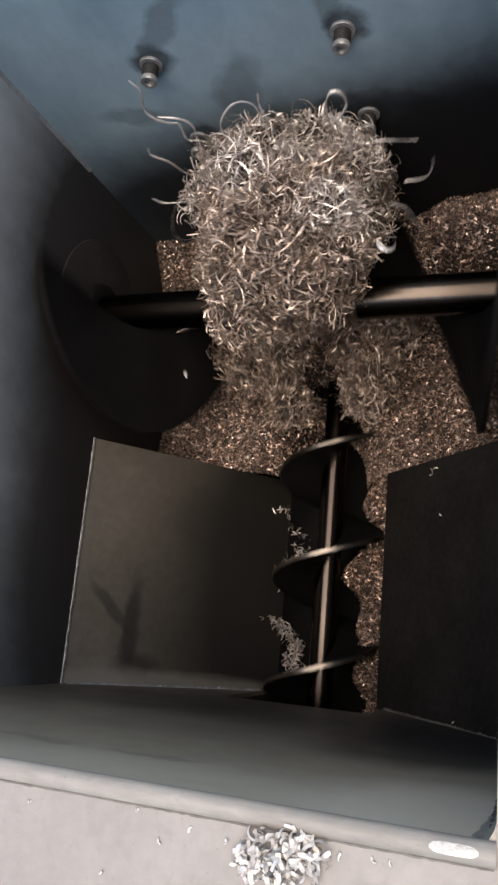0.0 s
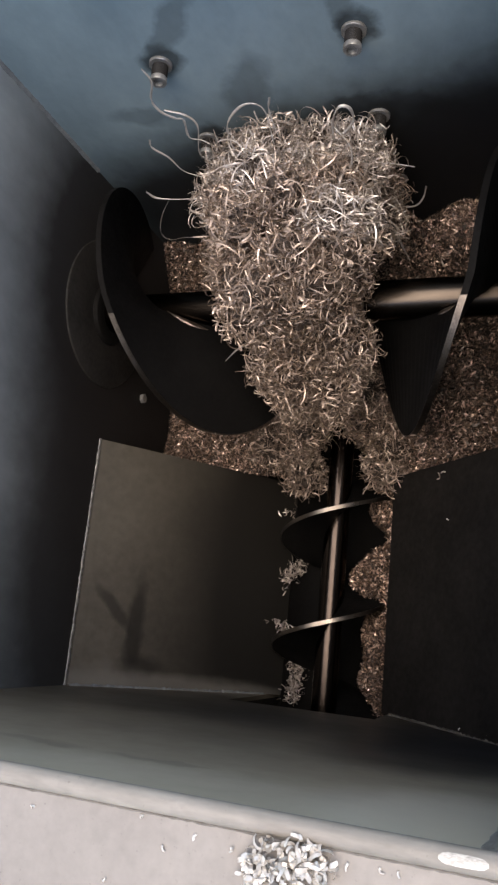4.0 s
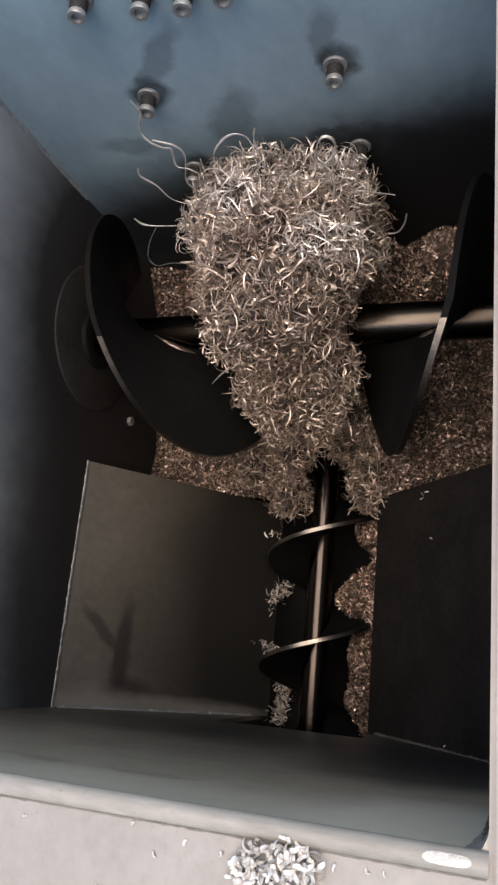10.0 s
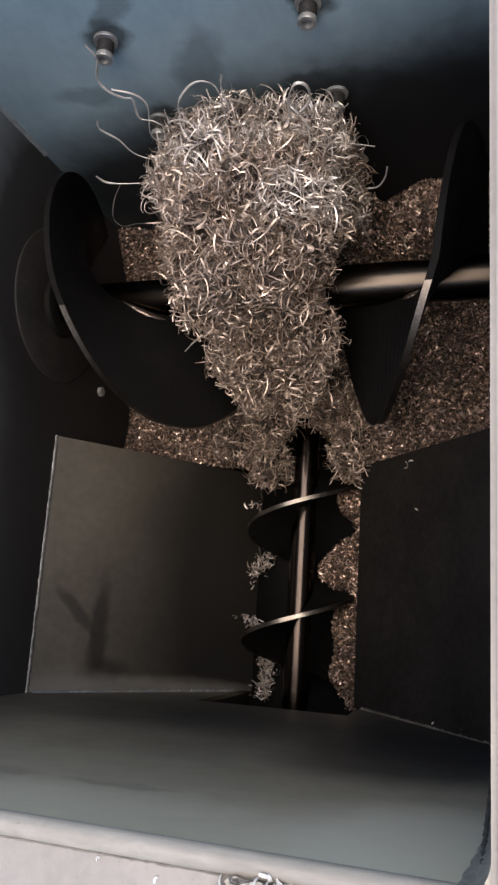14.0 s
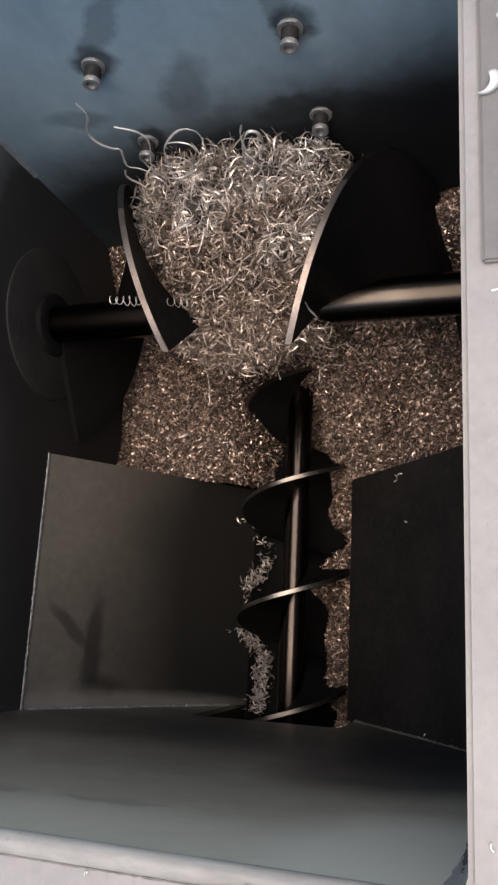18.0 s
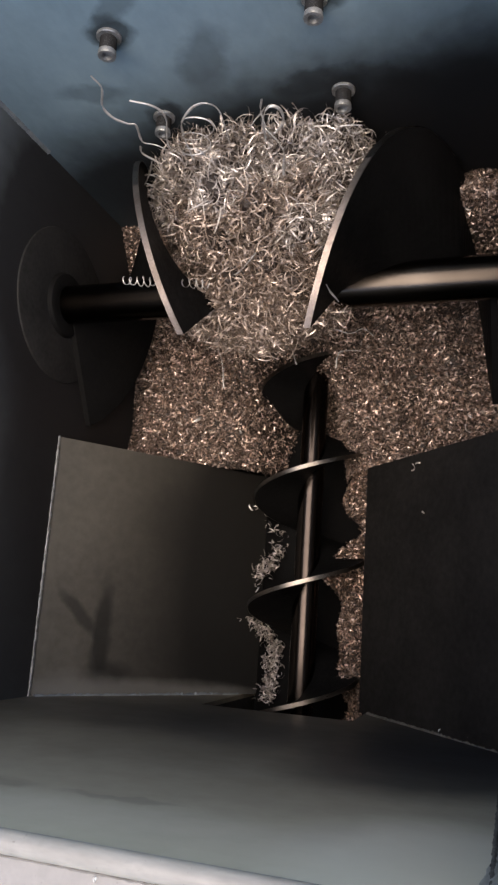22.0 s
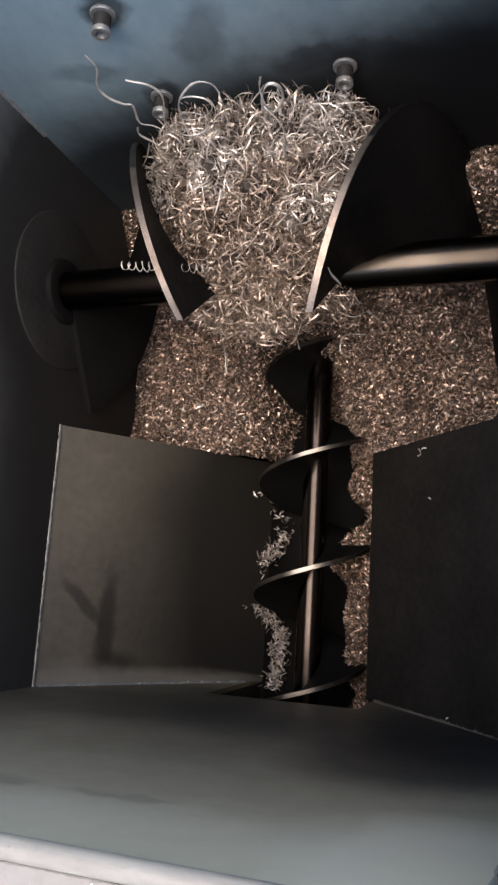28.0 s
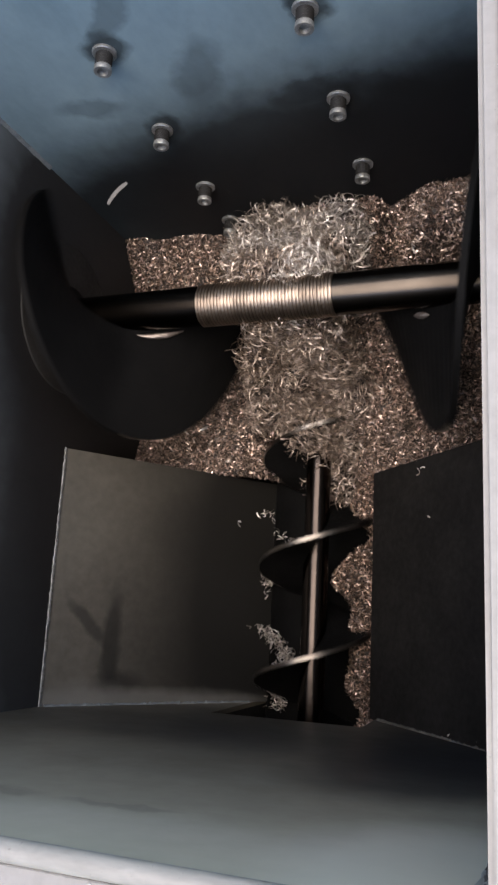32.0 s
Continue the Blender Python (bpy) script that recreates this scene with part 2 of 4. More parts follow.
M_FEED_EDGE = material("feed_edge_steel", steel((0.11, 0.095, 0.083), (0.22, 0.192, 0.17), (0.24, 0.36), 1.0, 40.0, (1, 1, 1), 0.15, True))
M_SLEEVE = material("scored_bright_steel", steel((0.13, 0.1, 0.08), (0.42, 0.335, 0.275), (0.28, 0.45), 1.0, 18.0, (3, 1, 1), 0.2, True))
M_BOLT = material("zinc_bolt_steel", steel((0.15, 0.15, 0.148), (0.38, 0.378, 0.37), (0.32, 0.52), 0.6, 60.0, (1, 1, 1), 0.15, True))
M_WELD_DARK = material("dull_dark_weld", steel((0.035, 0.032, 0.028), (0.11, 0.1, 0.088), (0.5, 0.7), 0.0, 60.0, (1, 1, 1), 0.3, gloss=0.2))
M_SEAM = material("dull_seam_steel", steel((0.1, 0.11, 0.115), (0.2, 0.215, 0.22), (0.45, 0.65), 0.1, 60.0, (1, 1, 1), 0.3))
M_WELD = material("weld_bead", steel((0.1, 0.1, 0.1), (0.32, 0.31, 0.3), (0.35, 0.6), 0.5, 60.0, (1, 1, 1), 0.6))


def chips(dark, light, metal=0.75, rough=0.35, share=0.38, tint=1.0):
    def build(tree, bsdf):
        g = tree.nodes.new("ShaderNodeNewGeometry")
        own = tree.nodes.new("ShaderNodeObjectInfo")
        shade = tree.nodes.new("ShaderNodeMix")
        shade.data_type, shade.blend_type = "RGBA", "MULTIPLY"
        shade.inputs[0].default_value = 1.0
        tree.links.new(ramp(tree, own.outputs["Random"], ((0.0, (tint, tint * 0.95, tint * 0.9)), (0.55, 1.0), (1.0, 1.0))), shade.inputs[7])
        tree.links.new(shade.outputs[2], bsdf.inputs["Base Color"])
        tree.links.new(ramp(tree, g.outputs["Random Per Island"], ((0.0, dark), (0.7, tuple((1 - share) * a + share * b for a, b in zip(dark, light))), (1.0, light))), shade.inputs[6])
        bsdf.inputs["Metallic"].default_value = metal
        tree.links.new(ramp(tree, noise_fac(tree, 300, 2.0), ((0.2, rough - 0.12), (0.8, rough + 0.18))), bsdf.inputs["Roughness"])
        relief(tree, bsdf, noise_fac(tree, 900, 2.0, local=True), 0.3, 0.0005)
    return build


M_CURL = material("steel_turnings", chips((0.25, 0.21, 0.188), (0.95, 0.87, 0.81), 0.46, 0.36, tint=0.72))
M_CURL_BROWN = material("brown_steel_turnings", chips((0.12, 0.088, 0.071), (0.85, 0.69, 0.59), 0.48, 0.36, 0.36, 0.72))
M_CHIP = material("brown_steel_chips", chips((0.055, 0.035, 0.027), (0.95, 0.72, 0.605), 0.58, 0.32, 0.35))
# packed filler; the shade between chips and curls is put into its colour
M_CORE = material("gap_dark_packed_chips", steel((0.014, 0.01, 0.008), (0.06, 0.043, 0.035), (0.5, 0.7), 0.2, 60.0, (1, 1, 1), 1.0, True))
M_WIRE = material("pale_long_turnings", steel((0.36, 0.335, 0.315), (0.62, 0.585, 0.555), (0.3, 0.45), 0.45, 60.0, (1, 1, 1), 0.2, True))
M_WHITE = material("bright_aluminium_chips", chips((0.36, 0.345, 0.325), (0.84, 0.82, 0.79), 0.3, 0.35))


# ---- builders ----
def mesh_ob(name, verts, faces, mat, parent=None, smooth=False, label=""):
    me = bpy.data.meshes.new(name)
    me.from_pydata([tuple(v) for v in verts], [], [tuple(f) for f in faces])
    if smooth:
        me.shade_smooth()
    me.materials.append(mat)
    ob = new(name, me)
    ob.parent = parent
    return tagged(ob, label)


def part(name, bm, mat, parent=None, label="", smooth=True):
    me = bpy.data.meshes.new(name)
    bmesh.ops.recalc_face_normals(bm, faces=bm.faces[:])
    bm.to_mesh(me)
    bm.free()
    if smooth:
        me.shade_smooth()
        me.set_sharp_from_angle(angle=radians(35))
    me.materials.append(mat)
    ob = new(name, me)
    ob.parent = parent
    return tagged(ob, label)


def prism(bm, outline, axis, a, b):
    """A solid with the given outline, drawn out along an axis from a to b. The outline runs in the other two axes, in order."""
    def place(p, d):
        q = list(p)
        q.insert("xyz".index(axis), d)
        return bm.verts.new(q)
    low, high = [place(p, a) for p in outline], [place(p, b) for p in outline]
    n = len(outline)
    bm.faces.new(low)
    bm.faces.new(high[::-1])
    for k in range(n):
        bm.faces.new((low[k], low[(k + 1) % n], high[(k + 1) % n], high[k]))


def box(bm, lo, hi, bevel=0.0):
    tmp = bmesh.new()
    prism(tmp, [(lo[0], lo[1]), (hi[0], lo[1]), (hi[0], hi[1]), (lo[0], hi[1])], "z", lo[2], hi[2])
    if bevel:
        bmesh.ops.bevel(tmp, geom=tmp.edges[:], offset=bevel, segments=2, affect="EDGES")
    me = bpy.data.meshes.new("tmp")
    tmp.to_mesh(me)
    tmp.free()
    bm.from_mesh(me)
    bpy.data.meshes.remove(me)


def lathe(bm, profile, axis="x", seg=32, centre=(0, 0, 0)):
    """A turned solid: profile of (distance along the axis, radius)."""
    rings = []
    for d, r in profile:
        ring = []
        for k in range(seg):
            a = 2 * math.pi * k / seg
            u, v = r * math.cos(a), r * math.sin(a)
            p = {"x": (d, u, v), "y": (u, d, v), "z": (u, v, d)}[axis]
            ring.append(bm.verts.new(Vector(p) + Vector(centre)))
        rings.append(ring)
    for a, b in zip(rings, rings[1:]):
        for k in range(seg):
            bm.faces.new((a[k], a[(k + 1) % seg], b[(k + 1) % seg], b[k]))
    bm.faces.new(rings[0])
    bm.faces.new(rings[-1][::-1])


def ribbons(n, centre, spread, rng, length=(0.02, 0.06), radius=(0.004, 0.016), width=(0.0012, 0.0028), steps=9, lift=(0.0, 0.012), centres=None):
    """Curled metal ribbons as one cloud: vertices and quads. Each is a piece of a helix with a flat section."""
    if centres is None:
        c = rng.normal(size=(n, 3))
        c *= (rng.random((n, 1)) ** (1 / 3)) / np.linalg.norm(c, axis=1, keepdims=True)
        centres = np.asarray(centre) + c * np.asarray(spread)
    a = rng.normal(size=(n, 3))
    a /= np.linalg.norm(a, axis=1, keepdims=True)
    b = np.cross(a, rng.normal(size=(n, 3)))
    b /= np.linalg.norm(b, axis=1, keepdims=True)
    c = np.cross(a, b)
    r = rng.uniform(*radius, n)
    turn = rng.uniform(*length, n) / r
    rise = rng.uniform(*lift, n)
    half = rng.uniform(*width, n) / 2
    s = np.linspace(-0.5, 0.5, steps)
    ang = turn[:, None] * s
    grow = 1 + 0.5 * s * rng.uniform(-1, 1, (n, 1))
    mid = (a[:, None] * (r[:, None] * grow * np.cos(ang) - r[:, None] * 0.6)[..., None]
           + b[:, None] * (r[:, None] * grow * np.sin(ang))[..., None]
           + c[:, None] * (rise[:, None] * turn[:, None] * s / 3)[..., None])
    radial = a[:, None] * np.cos(ang)[..., None] + b[:, None] * np.sin(ang)[..., None]
    skew = rng.uniform(-0.9, 0.9, (n, 1, 1))
    across = (c[:, None] + radial * skew)
    across /= np.linalg.norm(across, axis=2, keepdims=True)
    taper = (half[:, None] * np.clip(1.9 - np.abs(s) * 2.4, 0.7, 1.0))[..., None]
    mid = mid + centres[:, None]
    verts = np.stack([mid - across * taper, mid + across * taper], 2).reshape(-1, 3)
    k = np.arange(steps - 1)
    quad = np.stack([2 * k, 2 * k + 1, 2 * k + 3, 2 * k + 2], 1)
    faces = (quad[None] + (np.arange(n) * 2 * steps)[:, None, None]).reshape(-1, 4)
    return verts, faces


def join(*clouds):
    verts, faces, base = [], [], 0
    for v, f in clouds:
        verts.append(np.asarray(v))
        faces.append(np.asarray(f) + base)
        base += len(v)
    return np.concatenate(verts), np.concatenate(faces)


def fast_mesh(name, verts, faces, mat, parent=None):
    me = bpy.data.meshes.new(name)
    me.vertices.add(len(verts))
    me.vertices.foreach_set("co", np.asarray(verts, np.float32).ravel())
    me.loops.add(faces.size)
    me.loops.foreach_set("vertex_index", np.asarray(faces, np.int32).ravel())
    me.polygons.add(len(faces))
    me.polygons.foreach_set("loop_start", np.arange(0, faces.size, faces.shape[1], dtype=np.int32))
    me.update(calc_edges=True)
    me.shade_smooth()
    me.materials.append(mat)
    ob = new(name, me)
    ob.parent = parent
    return ob


def setting(ob, label, category):
    return tagged(ob, label, category, kind="structure")


# ---- hopper walls ----
T = 0.006
bm = bmesh.new()
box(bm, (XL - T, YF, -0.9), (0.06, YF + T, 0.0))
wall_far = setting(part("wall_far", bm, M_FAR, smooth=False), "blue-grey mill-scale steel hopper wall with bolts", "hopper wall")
bm = bmesh.new()
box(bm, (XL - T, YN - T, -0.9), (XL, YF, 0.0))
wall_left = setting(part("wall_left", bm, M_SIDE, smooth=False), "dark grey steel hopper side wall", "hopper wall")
bm = bmesh.new()
box(bm, (XR, YN - T, -0.9), (XR + T, YF, -0.004))
wall_right = setting(part("wall_right", bm, M_WALL, smooth=False), "dark steel hopper side wall beneath the rim", "hopper wall")
# near wall: stops above the feed trough
bm = bmesh.new()
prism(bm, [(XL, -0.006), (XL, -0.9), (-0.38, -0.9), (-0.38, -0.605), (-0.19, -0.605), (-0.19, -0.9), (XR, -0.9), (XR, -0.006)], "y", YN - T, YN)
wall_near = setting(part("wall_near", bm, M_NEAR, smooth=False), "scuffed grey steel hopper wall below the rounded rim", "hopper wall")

# ---- ground under the machine ----
M_GROUND = material("grey_concrete", steel((0.2, 0.195, 0.185), (0.3, 0.292, 0.28), (0.7, 0.9), 0.0, 3.0, (1, 1, 1), 0.3, grain=0.3))
bm = bmesh.new()
box(bm, (-400, -400, -1.02), (400, 400, -0.92))
setting(part("ground", bm, M_GROUND, smooth=False), "plain grey concrete ground under the machine", "ground")
bm = bmesh.new()
for lo, hi in (((-1.2, -0.9, -0.92), (-1.19, 1.1, -T)), ((0.89, -0.9, -0.92), (0.9, 1.1, -T - 0.001)), ((-1.19, -0.9, -0.92), (0.89, -0.89, -T - 0.002)), ((-1.19, 1.09, -0.92), (0.89, 1.1, -T - 0.001))):
    box(bm, lo, hi)
setting(part("machine_casing", bm, M_COVER, smooth=False), "plain grey steel casing round the hopper", "casing")

# ---- rim and flanges ----
bm = bmesh.new()
arc = [(YN + 0.0015 + 0.0058 * math.cos(a), -0.0052 + 0.0058 * math.sin(a)) for a in (-0.5 + k * (math.pi + 1.0) / 16 for k in range(17))]
prism(bm, arc, "x", XL - 0.1, XR)
setting(part("rim_near", bm, M_RIM), "rounded worn grey rim bead of the hopper", "rim")
bm = bmesh.new()
box(bm, (-1.2, -0.9, -T - 0.003), (XR, YN - 0.003, -0.003))
setting(part("flange_near", bm, M_PAINT, smooth=False), "light grey painted flange before the hopper rim", "flange")
bm = bmesh.new()
box(bm, (XR, -0.9, -T), (0.9, 1.1, 0.0), 0.0028)
setting(part("flange_right", bm, M_PAINT), "light grey painted flange beside the hopper", "flange")
bm = bmesh.new()
box(bm, (-1.2, YF + T, -T), (XR - 0.001, 1.1, 0.0))
setting(part("flange_far", bm, M_PAINT, smooth=False), "light grey painted flange beyond the hopper", "flange")
bm = bmesh.new()
box(bm, (-1.2, YN - 0.011, -T), (XL - T, YF + T - 0.001, -0.0005))
setting(part("flange_left", bm, M_PAINT, smooth=False), "light grey painted flange beside the hopper", "flange")
bm = bmesh.new()
box(bm, (-0.0055, 0.2, 0.0), (0.5, 0.9, 0.004), 0.0012)
tagged(part("cover_plate", bm, M_COVER), "brown-grey painted steel cover plate lying on the flange", "plate")

# ---- chute plates and feed trough ----
bm = bmesh.new()
prism(bm, [(XL, -0.504), (-0.366, -0.786), (-0.372, -0.79), (XL, -0.516)], "y", YN, PLATE_Y)
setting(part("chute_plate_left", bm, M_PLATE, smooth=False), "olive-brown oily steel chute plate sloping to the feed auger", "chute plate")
bm = bmesh.new()
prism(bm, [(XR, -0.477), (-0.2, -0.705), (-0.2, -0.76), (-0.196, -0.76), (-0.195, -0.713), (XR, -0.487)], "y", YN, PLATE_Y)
setting(part("chute_plate_right", bm, M_PLATE_DARK, smooth=False), "dark steel chute plate sloping to the feed auger", "chute plate")
bm = bmesh.new()
arc = [(FX + 0.09 * math.cos(a), FZ + 0.09 * math.sin(a)) for a in (math.pi + 0.54 + k * (math.pi - 0.54) / 16 for k in range(17))]
out = [(FX + 0.095 * math.cos(a), FZ + 0.095 * math.sin(a)) for a in (math.pi + 0.54 + k * (math.pi - 0.54) / 16 for k in range(16, -1, -1))]
prism(bm, arc + out, "y", -0.4, YF)
setting(part("feed_trough", bm, M_FLIGHT), "dark rounded steel trough under the feed auger", "trough")
bm = bmesh.new()
box(bm, (XL - 0.3, -0.5, -0.918), (0.3, 0.9, -0.91))
box(bm, (-0.45, -0.42, -0.9), (-0.1, -0.4, -0.5))
setting(part("hopper_bottom", bm, M_DARK, smooth=False), "dark steel floor closing the hopper below", "hopper floor")
bm = bmesh.new()
box(bm, (-0.38, -0.4, -0.605), (-0.19, YN - T, -0.6))
box(bm, (-0.386, -0.4, -0.9), (-0.38, YN - T, -0.6))
box(bm, (-0.19, -0.4, -0.9), (-0.184, YN - T, -0.6))
setting(part("feed_tunnel", bm, M_DARK, smooth=False), "dark steel tunnel that the feed auger runs into", "tunnel")


# ---- augers ----
def advance(u, pitch, bend=(9.0, 0.0)):
    """How far a flight has run along its axis after u turns: its pitch changes once past the bend."""
    w = abs(u)
    return math.copysign(1, u * pitch) * (abs(pitch) * min(w, bend[0]) + bend[1] * max(0.0, w - bend[0]))


def helicoid(bm, axis, r0, r1, turns, start, pitch, a0, thick, bend=(9.0, 0.0), first=0.0, seg=56):
    """A screw flight: a0 and start are its angle and place at no turns; it runs from first to turns; pitch is signed."""
    steps = max(8, int(abs(turns - first) * seg))
    rings = []
    for k in range(steps + 1):
        u = first + (turns - first) * k / steps
        a = a0 + 2 * math.pi * u
        d = start + advance(u, pitch, bend)
        ring = []
        for r, e in ((r0, -1), (r1, -1), (r1, 1), (r0, 1)):
            q = d + e * thick / 2
            u, v = r * math.cos(a), r * math.sin(a)
            ring.append(bm.verts.new((q, u, v) if axis == "x" else (u, q, v)))
        rings.append(ring)
    for a, b in zip(rings, rings[1:]):
        for k in range(4):
            bm.faces.new((a[k], a[(k + 1) % 4], b[(k + 1) % 4], b[k]))
    bm.faces.new(rings[0])
    bm.faces.new(rings[-1][::-1])


def cross_auger():
    base = new("cross_auger")
    base.matrix_world = pose(0, AY, AZ)
    bm = bmesh.new()
    lathe(bm, [(XL - 0.02, 0.0245), (XR + 0.02, 0.0245)], "x", 40)
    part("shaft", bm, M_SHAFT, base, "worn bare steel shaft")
    bm = bmesh.new()
    lathe(bm, [(-0.37 + 0.0042 * k + d, 0.02455 + h) for k in range(40) for d, h in ((0.0, 0.0), (0.0008, 0.0011), (0.003, 0.0011), (0.0036, 0.0))], "x", 40)
    part("worn_sleeve", bm, M_SLEEVE, base, "bright scored middle of the shaft")
    # flights end at the middle and run out to the walls, handed opposite ways, flatter towards the walls
    for start, turns, pitch, bend in ((-0.2, -0.72, -0.335, (0.39, 0.12)), (-0.333, -0.77, 0.35, (0.4, 0.22))):
        bm = bmesh.new()
        helicoid(bm, "x", 0.02, 0.1612, turns, start, pitch, radians(247), 0.0072, bend)
        part("flight", bm, M_FLIGHT, base, "black steel screw flight")
        # edge in three lengths: bright, dull, then black towards the wall
        bm = bmesh.new()
        helicoid(bm, "x", 0.1613, 0.1627, -0.17, start, pitch, radians(247), 0.0068, bend)
        part("flight_edge", bm, M_EDGE, base, "bright worn edge of the flight")
        bm = bmesh.new()
        helicoid(bm, "x", 0.1613, 0.1624, -0.37, start, pitch, radians(247), 0.0068, bend, -0.171)
        part("flight_edge", bm, M_DULL, base, "dull dark edge of the flight")
        bm = bmesh.new()
        helicoid(bm, "x", 0.1613, 0.1622, turns, start, pitch, radians(247), 0.0068, bend, -0.371)
        part("flight_edge", bm, M_FLIGHT, base, "black edge of the flight")
    for start, sign, a0, a1 in ((-0.337, -1, 112, 166), (-0.2, 1, 130, 150)):
        bm = bmesh.new()
        rings = []
        for k in range(15):
            a = a0 + (a1 - a0) * k / 14
            x = start + sign * 0.335 * (247 - a) / 360 - sign * 0.007
            c = Vector((x, 0.032 * math.cos(radians(a)), 0.032 * math.sin(radians(a))))
            out = Vector((0, math.cos(radians(a)), math.sin(radians(a))))
            q = 0.0042 * math.sin(math.pi * (k + 0.5) / 15) * (1 + 0.12 * math.sin(k * 2.3))
            rings.append([bm.verts.new(c + out * q * math.cos(g) + Vector((q * math.sin(g), 0, 0))) for g in (math.tau * m / 8 for m in range(8))])
        for p, q in zip(rings, rings[1:]):
            for m in range(8):
                bm.faces.new((p[m], p[(m + 1) % 8], q[(m + 1) % 8], q[m]))
        part("root_weld", bm, M_EDGE, base, "bright weld at the root of the flight")
    return tagged(base, "large dark steel auger with two opposed flights over chips", "auger")


def feed_auger():
    base = new("feed_auger")
    base.matrix_world = pose(FX, 0, FZ)
    bm = bmesh.new()
    lathe(bm, [(-0.38, 0.018), (0.55, 0.018)], "y", 32)
    part("shaft", bm, M_WORN, base, "worn bare steel shaft")
    bm = bmesh.new()
    helicoid(bm, "y", 0.015, 0.08, 5.6, 0.175 + 0.155 * 2, -0.155, radians(78), 0.006)
    part("flight", bm, M_FLIGHT, base, "black steel screw flight")
    bm = bmesh.new()
    helicoid(bm, "y", 0.0801, 0.0812, 5.6, 0.175 + 0.155 * 2, -0.155, radians(78), 0.0056)
    part("flight_edge", bm, M_FEED_EDGE, base, "bright worn edge of the flight")
    return tagged(base, "narrow dark steel feed auger in a trough", "auger")


CROSS, FEED = cross_auger(), feed_auger()


# ---- bolts ----
def wall_bolt(x, z, group):
    base = new("bolt")
    base.matrix_world = pose(x, YF, z)
    bm = bmesh.new()
    lathe(bm, [(0.0, 0.0125), (-0.0022, 0.0125), (-0.003, 0.0118), (-0.003, 0.008)], "y", 28)
    part("washer", bm, M_BOLT, base)
    bm = bmesh.new()
    prof = []
    for k in range(9):
        prof += [(-0.003 - k * 0.0016, 0.0078), (-0.0038 - k * 0.0016, 0.0086)]
    lathe(bm, prof + [(-0.0178, 0.0078)], "y", 24)
    part("thread", bm, M_DARK, base)
    bm = bmesh.new()
    lathe(bm, [(-0.0175, 0.0088), (-0.022, 0.0092), (-0.023, 0.0088), (-0.023, 0.0055), (-0.019, 0.0045)], "y", 24)
    part("tip", bm, M_BOLT, base, "hollow bright bolt tip")
    return tagged(base, "zinc-plated bolt with a washer sticking out of the steel wall", "bolt", group)


for x, z in BOLTS:
    wall_bolt(x, z, "bolts on the far wall")
for x, z in ((-0.394, -0.098), (-0.333, -0.107), (-0.293, -0.113), (-0.253, -0.112)):
    wall_bolt(x, z, "bolts under the far rim")



# ---- weld beads ----
def bead(name, a, b, r, label, seed, mat=None, lumpy=1.0):
    """A lumpy weld bead from a to b."""
    rg = np.random.default_rng(seed)
    a, b = Vector(a), Vector(b)
    way = (b - a).normalized()
    u = way.orthogonal().normalized()
    v = way.cross(u)
    n = int((b - a).length / 0.0027)
    bm = bmesh.new()
    rings = []
    for k in range(n + 1):
        c = a.lerp(b, k / n) + (u * rg.uniform(-1, 1) + v * rg.uniform(-1, 1)) * r * 0.3 * lumpy
        q = r * (1 + lumpy * rg.uniform(-0.3, 0.2))
        rings.append([bm.verts.new(c + (u * math.cos(t) + v * math.sin(t)) * q) for t in (math.tau * m / 8 for m in range(8))])
    for p, q in zip(rings, rings[1:]):
        for m in range(8):
            bm.faces.new((p[m], p[(m + 1) % 8], q[(m + 1) % 8], q[m]))
    bm.faces.new(rings[0])
    bm.faces.new(rings[-1][::-1])
    return setting(part(name, bm, mat or M_WELD, smooth=True), label, "weld")


bead("weld_corner", (XL, YF, -0.06), (XL, YF, -0.4), 0.0038, "flat weld seam in the corner of two steel walls", 1, M_SEAM, 0.35)
bead("weld_plate_left", (XL, YN, -0.502), (XL, PLATE_Y, -0.502), 0.0023, "bright rough weld bead along the chute plate", 2)
bead("weld_near_left", (XL + 0.003, YN, -0.507), (-0.385, YN, -0.757), 0.0026, "rough weld bead under the near wall", 3, M_SEAM)
# shade in the crease beside the rim, added as a thin dark line
M_CREASE = material("grey_brown_crease_shade", steel((0.075, 0.068, 0.06), (0.16, 0.147, 0.132), (0.6, 0.8), 0.0, 40.0, (0.3, 1, 1), 0.2))
bead("rim_grime", (XL - 0.1, YN - 0.0042, -0.003), (XR - 0.001, YN - 0.0042, -0.003), 0.0007, "thin grey-brown line painting the shade between rim and flange", 6, M_CREASE)
bead("weld_near_right", (-0.02, YN, -0.486), (-0.185, YN, -0.686), 0.0026, "dark rough weld bead under the near wall", 4, M_WELD_DARK)
bead("weld_corner_near", (XR - 0.005, YN, -0.02), (XR - 0.005, YN, -0.47), 0.0015, "rough weld bead in the corner below the rim", 5, M_WELD_DARK)


# ---- fillet where the rim meets the side flange ----
M_FILLET = material("ground_weld_grey", steel((0.16, 0.15, 0.135), (0.4, 0.38, 0.345), (0.35, 0.55), 0.2, 22.0, (1, 1, 0.3), 0.3))
bm = bmesh.new()
rings = []
